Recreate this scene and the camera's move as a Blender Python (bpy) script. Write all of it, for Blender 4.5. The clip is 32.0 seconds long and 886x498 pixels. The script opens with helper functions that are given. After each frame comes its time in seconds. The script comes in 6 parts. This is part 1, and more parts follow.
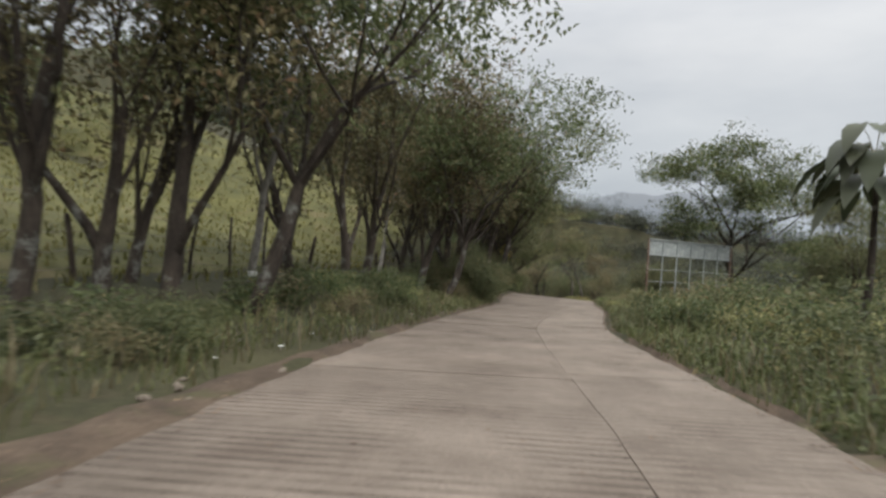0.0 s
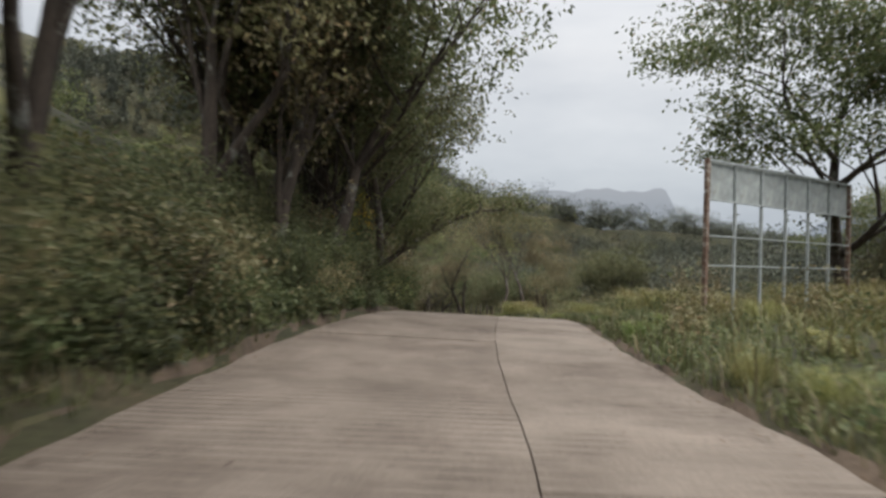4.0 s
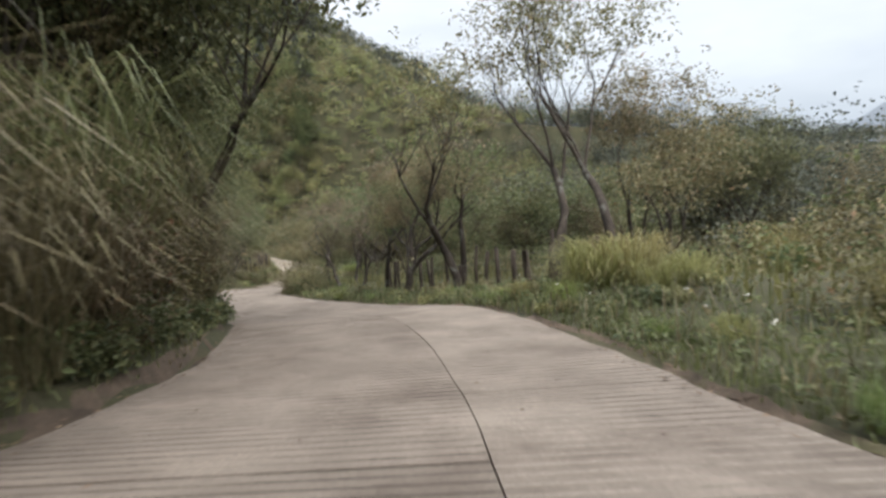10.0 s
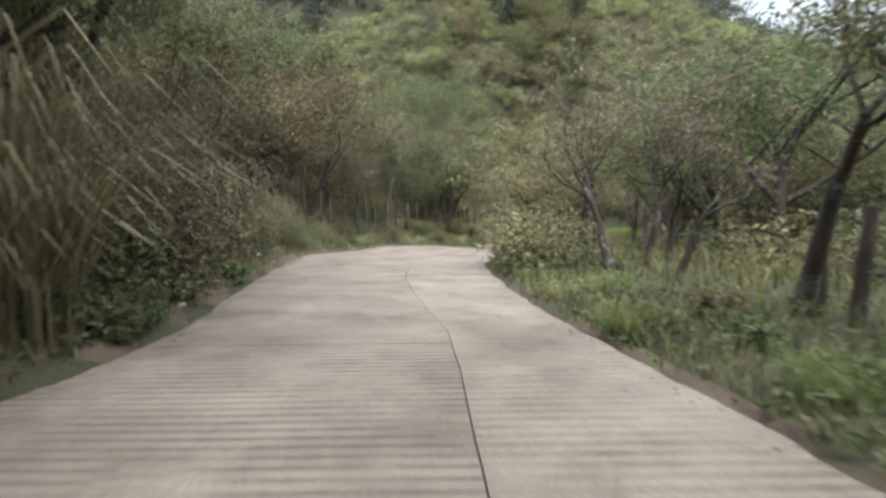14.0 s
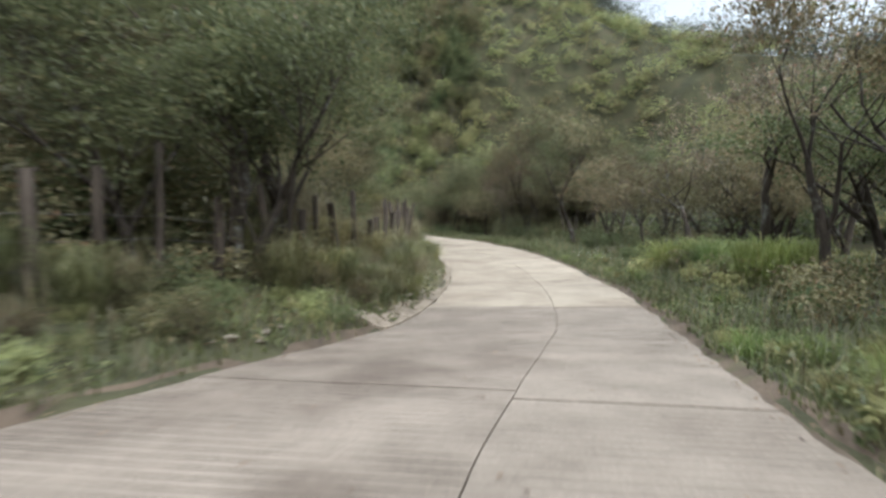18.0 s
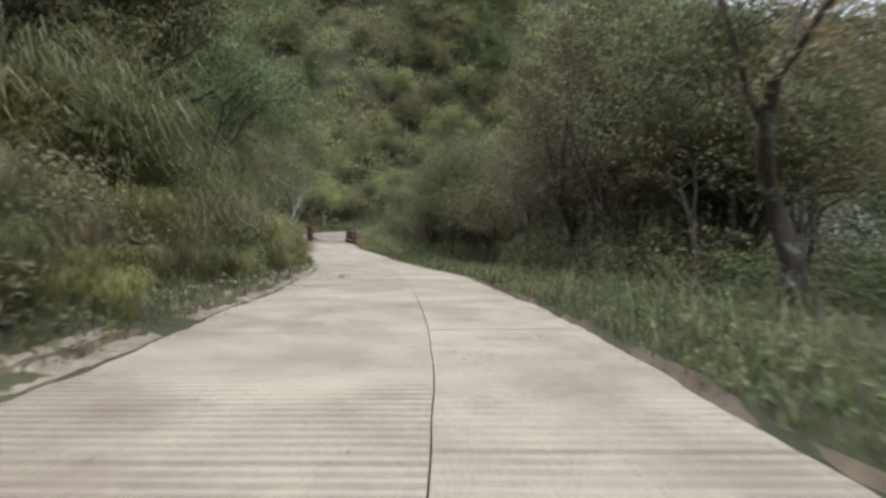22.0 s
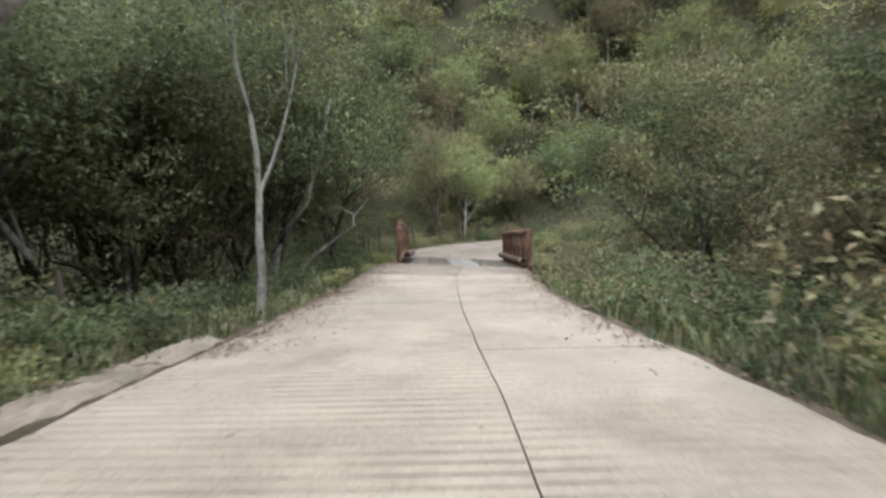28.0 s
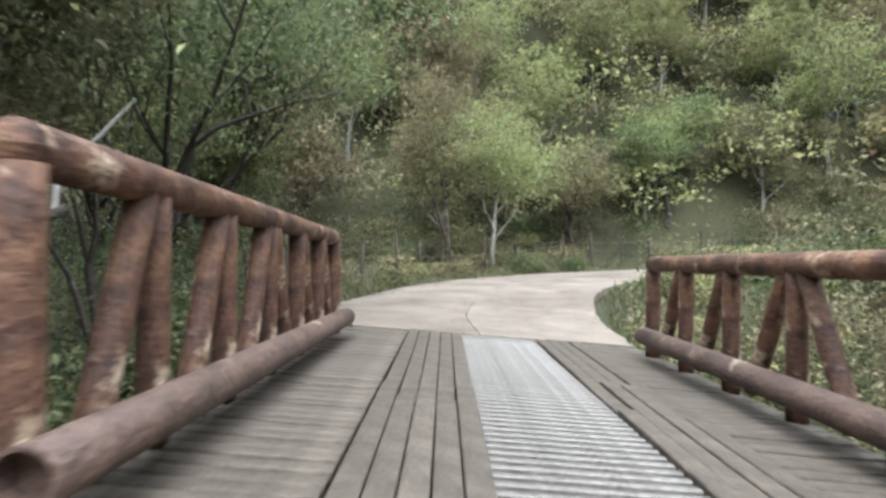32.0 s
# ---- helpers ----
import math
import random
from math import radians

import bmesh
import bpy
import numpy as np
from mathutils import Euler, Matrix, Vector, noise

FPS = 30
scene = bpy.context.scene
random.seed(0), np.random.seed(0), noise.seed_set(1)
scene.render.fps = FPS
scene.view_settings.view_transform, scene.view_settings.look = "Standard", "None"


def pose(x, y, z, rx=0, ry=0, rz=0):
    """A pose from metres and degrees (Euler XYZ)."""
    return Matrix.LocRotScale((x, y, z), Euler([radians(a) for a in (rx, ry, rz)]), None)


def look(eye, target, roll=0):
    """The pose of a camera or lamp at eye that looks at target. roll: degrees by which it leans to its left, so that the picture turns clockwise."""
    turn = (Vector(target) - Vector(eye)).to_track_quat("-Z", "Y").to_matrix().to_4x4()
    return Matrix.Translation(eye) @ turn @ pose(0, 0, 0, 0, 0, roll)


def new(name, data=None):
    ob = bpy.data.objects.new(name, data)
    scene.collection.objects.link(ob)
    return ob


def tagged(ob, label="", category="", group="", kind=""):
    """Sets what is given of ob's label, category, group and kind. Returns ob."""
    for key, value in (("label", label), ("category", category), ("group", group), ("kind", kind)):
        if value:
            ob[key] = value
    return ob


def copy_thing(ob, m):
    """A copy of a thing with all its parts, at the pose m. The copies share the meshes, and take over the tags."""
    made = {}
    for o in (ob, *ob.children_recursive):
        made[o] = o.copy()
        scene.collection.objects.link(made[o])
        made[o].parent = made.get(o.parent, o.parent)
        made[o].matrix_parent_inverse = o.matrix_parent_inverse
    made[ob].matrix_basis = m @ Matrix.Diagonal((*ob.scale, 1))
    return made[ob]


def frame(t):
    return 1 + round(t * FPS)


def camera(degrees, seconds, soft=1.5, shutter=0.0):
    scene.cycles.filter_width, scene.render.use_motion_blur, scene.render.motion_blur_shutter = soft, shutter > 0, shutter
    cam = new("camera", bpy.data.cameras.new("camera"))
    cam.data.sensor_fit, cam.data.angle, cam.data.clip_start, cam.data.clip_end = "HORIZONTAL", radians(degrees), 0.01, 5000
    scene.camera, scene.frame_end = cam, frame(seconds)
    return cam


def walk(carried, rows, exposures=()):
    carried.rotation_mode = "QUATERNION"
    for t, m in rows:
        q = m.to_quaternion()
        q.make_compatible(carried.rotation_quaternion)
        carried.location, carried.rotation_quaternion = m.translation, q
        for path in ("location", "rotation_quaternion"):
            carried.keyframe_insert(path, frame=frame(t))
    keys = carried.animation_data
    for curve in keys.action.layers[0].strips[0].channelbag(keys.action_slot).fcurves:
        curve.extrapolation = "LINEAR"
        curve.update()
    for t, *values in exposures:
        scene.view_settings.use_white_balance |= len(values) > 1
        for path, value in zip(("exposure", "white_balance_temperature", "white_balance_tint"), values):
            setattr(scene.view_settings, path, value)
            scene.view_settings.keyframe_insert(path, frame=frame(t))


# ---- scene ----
cam = camera(72.5, 32.0, soft=2.8, shutter=0.4)
PATH = [
    (0, (-0.123, 0.007, 3.362), (-0.120, 10.007, 3.372), 4.04),
    (0.5, (0.243, 3.218, 3.232), (0.472, 13.215, 3.182), 3.82),
    (1, (0.584, 6.400, 3.103), (1.042, 16.390, 3.125), 3.50),
    (1.5, (1.026, 9.762, 2.953), (1.695, 19.740, 2.990), 3.60),
    (2, (1.443, 13.054, 2.827), (2.364, 23.012, 2.855), 3.43),
    (2.5, (2.017, 16.615, 2.658), (3.049, 26.561, 2.710), 3.36),
    (4.5, (6.455, 33.741, 1.956), (7.799, 43.649, 2.146), 1.01),
    (5, (6.867, 36.395, 1.910), (8.353, 46.280, 2.195), 0.32),
    (5.5, (7.354, 39.006, 1.862), (8.987, 48.871, 2.010), -0.39),
    (6, (7.926, 41.713, 1.775), (9.700, 51.554, 1.766), -1.44),
    (6.5, (8.559, 44.340, 1.680), (10.449, 54.160, 1.652), -2.51),
    (7, (9.112, 46.605, 1.576), (11.073, 56.407, 1.304), -2.32),
    (7.5, (9.737, 48.875, 1.457), (11.693, 58.676, 1.134), -2.27),
    (8, (10.127, 51.180, 1.297), (11.906, 60.998, 0.635), -2.08),
    (8.5, (10.598, 53.637, 1.076), (12.167, 63.489, 0.379), -1.83),
    (9, (10.947, 56.144, 0.776), (12.296, 66.012, -0.129), -1.99),
    (9.5, (11.334, 58.690, 0.450), (12.467, 68.575, -0.550), -2.06),
    (10, (11.776, 61.318, 0.113), (12.668, 71.226, -0.905), -2.74),
    (10.5, (12.041, 63.883, -0.239), (12.586, 73.815, -1.274), -2.86),
    (11, (12.081, 66.582, -0.612), (12.237, 76.541, -1.496), -2.91),
    (11.5, (11.947, 69.035, -0.901), (11.694, 78.997, -1.737), -1.51),
    (12, (11.715, 72.102, -1.148), (10.962, 82.033, -2.044), -0.78),
    (12.5, (11.269, 75.220, -1.473), (9.900, 85.033, -2.824), -0.55),
    (13, (10.836, 78.030, -1.976), (8.849, 87.739, -3.312), 0.11),
    (13.5, (10.251, 80.920, -2.527), (7.636, 90.450, -4.056), -0.14),
    (14, (9.426, 83.683, -3.021), (6.239, 93.042, -4.519), 0.21),
    (14.5, (8.322, 86.754, -3.463), (4.678, 95.968, -4.814), 0.21),
    (16.5, (2.935, 101.083, -5.182), (-1.154, 110.163, -6.097), -0.13),
    (17, (1.843, 105.286, -5.632), (-1.280, 114.733, -6.640), -2.21),
    (17.5, (1.252, 109.116, -6.190), (-0.913, 118.828, -7.183), -2.08),
    (18, (1.083, 112.993, -6.441), (-0.175, 122.852, -7.544), -1.81),
    (18.5, (1.121, 116.963, -6.982), (0.773, 126.897, -8.077), -1.15),
    (19, (1.425, 120.735, -7.538), (1.642, 130.659, -8.751), -0.38),
    (19.5, (1.773, 124.475, -8.087), (2.119, 134.404, -9.228), 0.95),
    (20, (2.028, 128.481, -8.484), (2.105, 138.439, -9.393), 1.04),
    (20.5, (1.994, 132.676, -8.717), (1.716, 142.636, -9.564), 0.56),
    (21, (1.781, 136.862, -9.153), (1.050, 146.804, -9.946), 0.55),
    (21.5, (1.434, 140.624, -9.237), (0.131, 150.521, -9.827), 0.50),
    (22, (0.896, 144.283, -9.481), (-0.915, 154.100, -10.060), 1.00),
    (22.5, (0.200, 148.340, -9.701), (-2.177, 158.039, -10.219), 0.98),
    (23, (-0.637, 151.960, -9.912), (-3.362, 161.565, -10.467), 0.92),
    (23.5, (-1.619, 155.531, -10.040), (-4.569, 165.075, -10.492), 0.31),
    (24, (-2.571, 158.732, -10.269), (-5.711, 168.218, -10.658), 0.96),
    (24.5, (-3.661, 162.037, -10.376), (-7.016, 171.431, -11.073), 0.76),
    (25, (-4.790, 165.195, -10.453), (-8.322, 174.530, -11.060), 0.99),
    (25.5, (-6.007, 168.403, -10.681), (-9.728, 177.662, -11.329), 1.05),
    (27.5, (-11.514, 181.726, -11.322), (-15.855, 190.726, -11.725), -1.66),
    (28, (-12.701, 184.258, -11.392), (-17.156, 193.206, -11.686), -1.63),
    (28.5, (-14.016, 186.819, -11.350), (-18.533, 195.737, -11.575), -0.79),
    (29, (-15.203, 189.276, -11.422), (-19.821, 198.144, -11.582), -0.61),
    (29.5, (-16.283, 191.380, -11.423), (-20.918, 200.239, -11.603), -0.85),
    (30, (-17.275, 193.490, -11.386), (-21.984, 202.311, -11.453), -0.39),
    (30.5, (-18.364, 195.535, -11.407), (-23.071, 204.358, -11.466), -0.02),
    (31, (-19.453, 197.607, -11.400), (-24.120, 206.451, -11.417), 0.34),
    (31.5, (-20.299, 199.429, -11.430), (-24.944, 208.284, -11.404), 0.66),
    (32, (-20.983, 201.068, -11.480), (-25.630, 209.922, -11.365), 0.45),
]
walk(cam, [(t, look(eye, target, roll)) for t, eye, target, roll in PATH],
     exposures=[(0, 0.6, 6450, 11), (2.5, 0.6, 6450, 11), (4.5, 0.75, 6450, 12), (6, 0.8, 6450, 12), (7.5, 1.1, 6350, 12), (9, 1.15, 6300, 12), (11, 1.25, 6200, 10), (12, 1.35, 6150, 9), (13, 1.7, 6050, 8), (15, 1.55, 5950, 8), (17, 1.3, 5850, 7), (19, 1.35, 5900, 7), (21, 1.1, 5850, 8), (24, 1.2, 5850, 7), (28, 1.35, 5850, 8), (30.5, 1.65, 5800, 7), (32, 1.95, 5700, 7)])

# ---- world and light ----
world = bpy.data.worlds.new("overcast_sky")
scene.world = world
world.use_nodes = True
wn, wl = world.node_tree.nodes, world.node_tree.links
wn.clear()
w_out = wn.new("ShaderNodeOutputWorld")
w_bg = wn.new("ShaderNodeBackground")
w_sky = wn.new("ShaderNodeTexSky")
w_sky.sky_type = "NISHITA"
w_sky.sun_disc = False
w_sky.sun_elevation = radians(48)
w_sky.sun_rotation = radians(20)
w_sky.air_density, w_sky.dust_density = 1.0, 4.0
w_co = wn.new("ShaderNodeTexCoord")
w_map = wn.new("ShaderNodeMapping")
w_map.inputs["Scale"].default_value = (1.0, 1.0, 3.2)
w_noise = wn.new("ShaderNodeTexNoise")
w_noise.inputs["Scale"].default_value = 1.6
w_noise.inputs["Detail"].default_value = 5
w_noise.inputs["Roughness"].default_value = 0.55
w_ramp = wn.new("ShaderNodeValToRGB")
w_ramp.color_ramp.elements[0].position = 0.30
w_ramp.color_ramp.elements[0].color = (0.72, 0.76, 0.80, 1)
w_ramp.color_ramp.elements[1].position = 0.68
w_ramp.color_ramp.elements[1].color = (1.12, 1.12, 1.10, 1)
# an overcast sky is far brighter overhead than in the cloud bank at the horizon
w_sep = wn.new("ShaderNodeSeparateXYZ")
w_up = wn.new("ShaderNodeValToRGB")
for e, (p, c) in zip([w_up.color_ramp.elements[0], w_up.color_ramp.elements.new(0.12), w_up.color_ramp.elements.new(0.32), w_up.color_ramp.elements.new(0.5), w_up.color_ramp.elements[-1]],
                     ((0.0, (2.6, 2.95, 3.3)), (0.12, (3.3, 3.58, 3.85)), (0.32, (4.3, 4.45, 4.6)), (0.5, (5.8, 5.9, 6.0)), (1.0, (18.0, 18.0, 17.9)))):
    e.position, e.color = p, (*c, 1)
w_mul = wn.new("ShaderNodeVectorMath")
w_mul.operation = "MULTIPLY"
w_mix = wn.new("ShaderNodeMix")
w_mix.data_type = "RGBA"
w_mix.inputs[0].default_value = 0.96
wl.new(w_co.outputs["Generated"], w_map.inputs["Vector"])
wl.new(w_co.outputs["Generated"], w_sep.inputs[0])
wl.new(w_sep.outputs[2], w_up.inputs[0])
wl.new(w_map.outputs[0], w_noise.inputs["Vector"])
wl.new(w_noise.outputs[0], w_ramp.inputs[0])
wl.new(w_ramp.outputs[0], w_mul.inputs[0])
wl.new(w_up.outputs[0], w_mul.inputs[1])
wl.new(w_sky.outputs[0], w_mix.inputs[6])
wl.new(w_mul.outputs[0], w_mix.inputs[7])
wl.new(w_mix.outputs[2], w_bg.inputs[0])
w_bg.inputs[1].default_value = 0.1
wl.new(w_bg.outputs[0], w_out.inputs[0])
sun = new("sun", bpy.data.lights.new("sun", "SUN"))
sun.data.energy, sun.data.angle, sun.data.color = 1.5, radians(35), (1.0, 0.96, 0.9)
sun.matrix_world = look((40, -60, 90), (0, 0, 0))


# ---- materials ----
def material(name):
    m = bpy.data.materials.new(name)
    m.use_nodes = True
    m.node_tree.nodes.clear()
    return m, m.node_tree.nodes, m.node_tree.links


def ramp(n, stops):
    r = n.new("ShaderNodeValToRGB")
    while len(r.color_ramp.elements) < len(stops):
        r.color_ramp.elements.new(0.5)
    for e, (p, c) in zip(r.color_ramp.elements, stops):
        e.position, e.color = p, (*c, 1)
    return r


def surface(name, stops, scale=2.0, detail=8, rough=0.85, fine=30.0, bump=0.3, stretch=(1, 1, 1), spots=None, tone=0.35, metal=0.0, coord="Object", depth=0.02):
    """A rough surface: a broad colour variation, a fine grain over it, stains and relief."""
    m, n, l = material(name)
    out = n.new("ShaderNodeOutputMaterial")
    bs = n.new("ShaderNodeBsdfPrincipled")
    co = n.new("ShaderNodeTexCoord")
    mp = n.new("ShaderNodeMapping")
    mp.inputs["Scale"].default_value = stretch
    l.new(co.outputs[coord], mp.inputs["Vector"])
    a = n.new("ShaderNodeTexNoise")
    a.inputs["Scale"].default_value, a.inputs["Detail"].default_value = scale, detail
    a.inputs["Roughness"].default_value = 0.62
    l.new(mp.outputs[0], a.inputs["Vector"])
    b = n.new("ShaderNodeTexNoise")
    b.inputs["Scale"].default_value, b.inputs["Detail"].default_value = fine, 4
    l.new(mp.outputs[0], b.inputs["Vector"])
    r = ramp(n, stops)
    l.new(a.outputs[0], r.inputs[0])
    rnd = n.new("ShaderNodeObjectInfo")
    isl = n.new("ShaderNodeNewGeometry")
    add = n.new("ShaderNodeMath")
    add.operation = "ADD"
    l.new(rnd.outputs["Random"], add.inputs[0])
    l.new(isl.outputs["Random Per Island"], add.inputs[1])
    mr = n.new("ShaderNodeMapRange")
    mr.inputs[1].default_value, mr.inputs[2].default_value = 0.0, 2.0
    mr.inputs[3].default_value, mr.inputs[4].default_value = 1 - tone * 0.5, 1 + tone * 0.5
    l.new(add.outputs[0], mr.inputs[0])
    gr = n.new("ShaderNodeMapRange")
    gr.inputs[1].default_value, gr.inputs[2].default_value = 0.25, 0.75
    gr.inputs[3].default_value, gr.inputs[4].default_value = 0.72, 1.25
    l.new(b.outputs[0], gr.inputs[0])
    mul = n.new("ShaderNodeMath")
    mul.operation = "MULTIPLY"
    l.new(mr.outputs[0], mul.inputs[0])
    l.new(gr.outputs[0], mul.inputs[1])
    mixc = n.new("ShaderNodeVectorMath")
    mixc.operation = "SCALE"
    last = r.outputs[0]
    if spots:
        c, s_scale, lo, hi = spots
        v = n.new("ShaderNodeTexNoise")
        v.inputs["Scale"].default_value, v.inputs["Detail"].default_value = s_scale, 6
        v.inputs["Roughness"].default_value = 0.7
        off = n.new("ShaderNodeMapping")
        off.inputs["Location"].default_value = (13.1, 7.7, 3.3)
        l.new(co.outputs[coord], off.inputs["Vector"])
        l.new(off.outputs[0], v.inputs["Vector"])
        k = n.new("ShaderNodeMapRange")
        k.inputs[1].default_value, k.inputs[2].default_value = lo, hi
        l.new(v.outputs[0], k.inputs[0])
        mx = n.new("ShaderNodeMix")
        mx.data_type = "RGBA"
        l.new(k.outputs[0], mx.inputs[0])
        l.new(last, mx.inputs[6])
        mx.inputs[7].default_value = (*c, 1)
        last = mx.outputs[2]
    l.new(last, mixc.inputs[0])
    l.new(mul.outputs[0], mixc.inputs["Scale"])
    l.new(mixc.outputs[0], bs.inputs["Base Color"])
    bs.inputs["Roughness"].default_value = rough
    bs.inputs["Metallic"].default_value = metal
    bs.inputs["Specular IOR Level"].default_value = 0.3
    bp = n.new("ShaderNodeBump")
    bp.inputs["Strength"].default_value, bp.inputs["Distance"].default_value = bump, depth
    hs = n.new("ShaderNodeMath")
    hs.operation = "ADD"
    l.new(a.outputs[0], hs.inputs[0])
    l.new(b.outputs[0], hs.inputs[1])
    l.new(hs.outputs[0], bp.inputs["Height"])
    l.new(bp.outputs[0], bs.inputs["Normal"])
    l.new(bs.outputs[0], out.inputs[0])
    return m


def leafy(name, dark, light, other=None, through_it=0.3, rough=0.5):
    """Leaves: each one of its own tone, each plant of its own, some light through them."""
    m, n, l = material(name)
    out = n.new("ShaderNodeOutputMaterial")
    geo = n.new("ShaderNodeNewGeometry")
    obj = n.new("ShaderNodeObjectInfo")
    stops = [(0.0, dark), (0.62, light)] + ([(0.9, light), (1.0, other)] if other else [(1.0, light)])
    r = ramp(n, stops)
    l.new(geo.outputs["Random Per Island"], r.inputs[0])
    pos = n.new("ShaderNodeTexNoise")
    pos.inputs["Scale"].default_value = 0.45
    pos.inputs["Detail"].default_value = 3
    l.new(geo.outputs["Position"], pos.inputs["Vector"])
    hsv = n.new("ShaderNodeHueSaturation")
    hr = n.new("ShaderNodeMapRange")
    hr.inputs[3].default_value, hr.inputs[4].default_value = 0.475, 0.52
    l.new(obj.outputs["Random"], hr.inputs[0])
    vr = n.new("ShaderNodeMapRange")
    vr.inputs[1].default_value, vr.inputs[2].default_value = 0.3, 0.7
    vr.inputs[3].default_value, vr.inputs[4].default_value = 0.7, 1.35
    l.new(pos.outputs[0], vr.inputs[0])
    l.new(hr.outputs[0], hsv.inputs["Hue"])
    l.new(vr.outputs[0], hsv.inputs["Value"])
    l.new(r.outputs[0], hsv.inputs["Color"])
    bs = n.new("ShaderNodeBsdfPrincipled")
    bs.inputs["Roughness"].default_value = rough
    bs.inputs["Specular IOR Level"].default_value = 0.35
    tr = n.new("ShaderNodeBsdfTranslucent")
    mx = n.new("ShaderNodeMixShader")
    mx.inputs[0].default_value = through_it
    l.new(hsv.outputs[0], bs.inputs["Base Color"])
    l.new(hsv.outputs[0], tr.inputs["Color"])
    l.new(bs.outputs[0], mx.inputs[1])
    l.new(tr.outputs[0], mx.inputs[2])
    l.new(mx.outputs[0], out.inputs[0])
    return m


CONCRETE_OLD = surface("old_concrete", [(0.3, (0.136, 0.110, 0.088)), (0.7, (0.242, 0.200, 0.163))], 0.9, 8, 0.8, 45, 0.35, spots=((0.105, 0.08, 0.063), 0.45, 0.5, 0.7), tone=0.16)
CONCRETE_NEW = surface("pale_concrete", [(0.3, (0.222, 0.184, 0.144)), (0.7, (0.345, 0.291, 0.225))], 0.8, 8, 0.85, 45, 0.35, spots=((0.17, 0.13, 0.098), 0.4, 0.48, 0.72), tone=0.12)
KERB_MAT = surface("kerb_concrete", [(0.3, (0.125, 0.10, 0.077)), (0.7, (0.27, 0.222, 0.17))], 1.6, 8, 0.9, 24, 0.7, spots=((0.14, 0.12, 0.08), 1.4, 0.52, 0.7), tone=0.35)
GROOVE_DIRT = surface("dirt_in_grooves", [(0.4, (0.045, 0.036, 0.028)), (0.5, (0.10, 0.082, 0.066)), (0.6, (0.23, 0.195, 0.16))], 0.7, 9, 0.95, 30, 0.5)
GROOVE_FAINT = surface("faint_groove_dirt", [(0.3, (0.05, 0.04, 0.031)), (0.4, (0.12, 0.10, 0.08)), (0.48, (0.25, 0.215, 0.176))], 0.6, 9, 0.95, 30, 0.5)
SOIL = surface("soil", [(0.3, (0.045, 0.033, 0.024)), (0.7, (0.12, 0.088, 0.062))], 1.4, 9, 0.95, 20, 0.9, spots=((0.07, 0.075, 0.03), 0.8, 0.55, 0.72))
GRASS_GROUND = surface("grassy_ground", [(0.3, (0.022, 0.024, 0.012)), (0.7, (0.062, 0.058, 0.028))], 0.3, 9, 0.95, 9, 0.9, spots=((0.065, 0.048, 0.03), 0.35, 0.52, 0.72))
BARK_DARK = surface("dark_bark", [(0.3, (0.026, 0.021, 0.017)), (0.7, (0.08, 0.064, 0.051))], 5, 8, 0.95, 30, 1.0, (1, 1, 0.3), spots=((0.18, 0.18, 0.16), 2.2, 0.56, 0.66))
BARK_PALE = surface("pale_bark", [(0.3, (0.13, 0.12, 0.10)), (0.7, (0.33, 0.31, 0.28))], 3, 8, 0.95, 24, 0.8, (1, 1, 0.4), spots=((0.07, 0.06, 0.05), 2.0, 0.52, 0.64))
POST_WOOD = surface("weathered_post_wood", [(0.3, (0.03, 0.023, 0.018)), (0.7, (0.085, 0.067, 0.052))], 6, 8, 0.95, 40, 0.9, (1, 1, 0.15))
LOG_WOOD = surface("red_brown_rusty_pipe", [(0.36, (0.036, 0.018, 0.013)), (0.5, (0.088, 0.044, 0.028)), (0.64, (0.17, 0.092, 0.052))], 3.5, 9, 0.65, 26, 0.8, (1, 1, 1), spots=((0.36, 0.27, 0.19), 2.6, 0.55, 0.66), tone=0.4)
LOG_DARK = surface("dark_scraped_pipe", [(0.3, (0.055, 0.036, 0.03)), (0.7, (0.14, 0.09, 0.07))], 3.5, 9, 0.6, 26, 0.8, (1, 1, 1), spots=((0.34, 0.27, 0.2), 3.0, 0.6, 0.68), tone=0.3)
PLANK = surface("deck_plank", [(0.3, (0.048, 0.039, 0.031)), (0.7, (0.125, 0.102, 0.08))], 4, 8, 0.6, 30, 0.6, (1, 1, 1), tone=0.5)
STEEL = surface("worn_deck_steel", [(0.3, (0.10, 0.09, 0.08)), (0.7, (0.24, 0.22, 0.20))], 4, 8, 0.42, 30, 0.4, metal=0.35, tone=0.3)
# panel grey darkened to stand for the shade on its backlit side
PANEL = surface("shaded_grey_panel", [(0.3, (0.24, 0.265, 0.26)), (0.7, (0.34, 0.365, 0.36))], 1.2, 8, 0.6, 3, 0.05, spots=((0.24, 0.22, 0.18), 1.5, 0.6, 0.8), tone=0.2)
RUST = surface("rusty_steel", [(0.3, (0.09, 0.05, 0.035)), (0.7, (0.24, 0.17, 0.13))], 5, 8, 0.85, 30, 0.5, spots=((0.4, 0.37, 0.33), 3.0, 0.52, 0.62), metal=0.2)
WIRE = surface("galvanised_wire", [(0.3, (0.12, 0.11, 0.10)), (0.7, (0.22, 0.2, 0.19))], 8, 3, 0.5, 40, 0.1, metal=0.7)
WHITE = surface("white_plastic", [(0.3, (0.66, 0.67, 0.66)), (0.7, (0.8, 0.8, 0.79))], 5, 4, 0.5, 30, 0.1, tone=0.1)
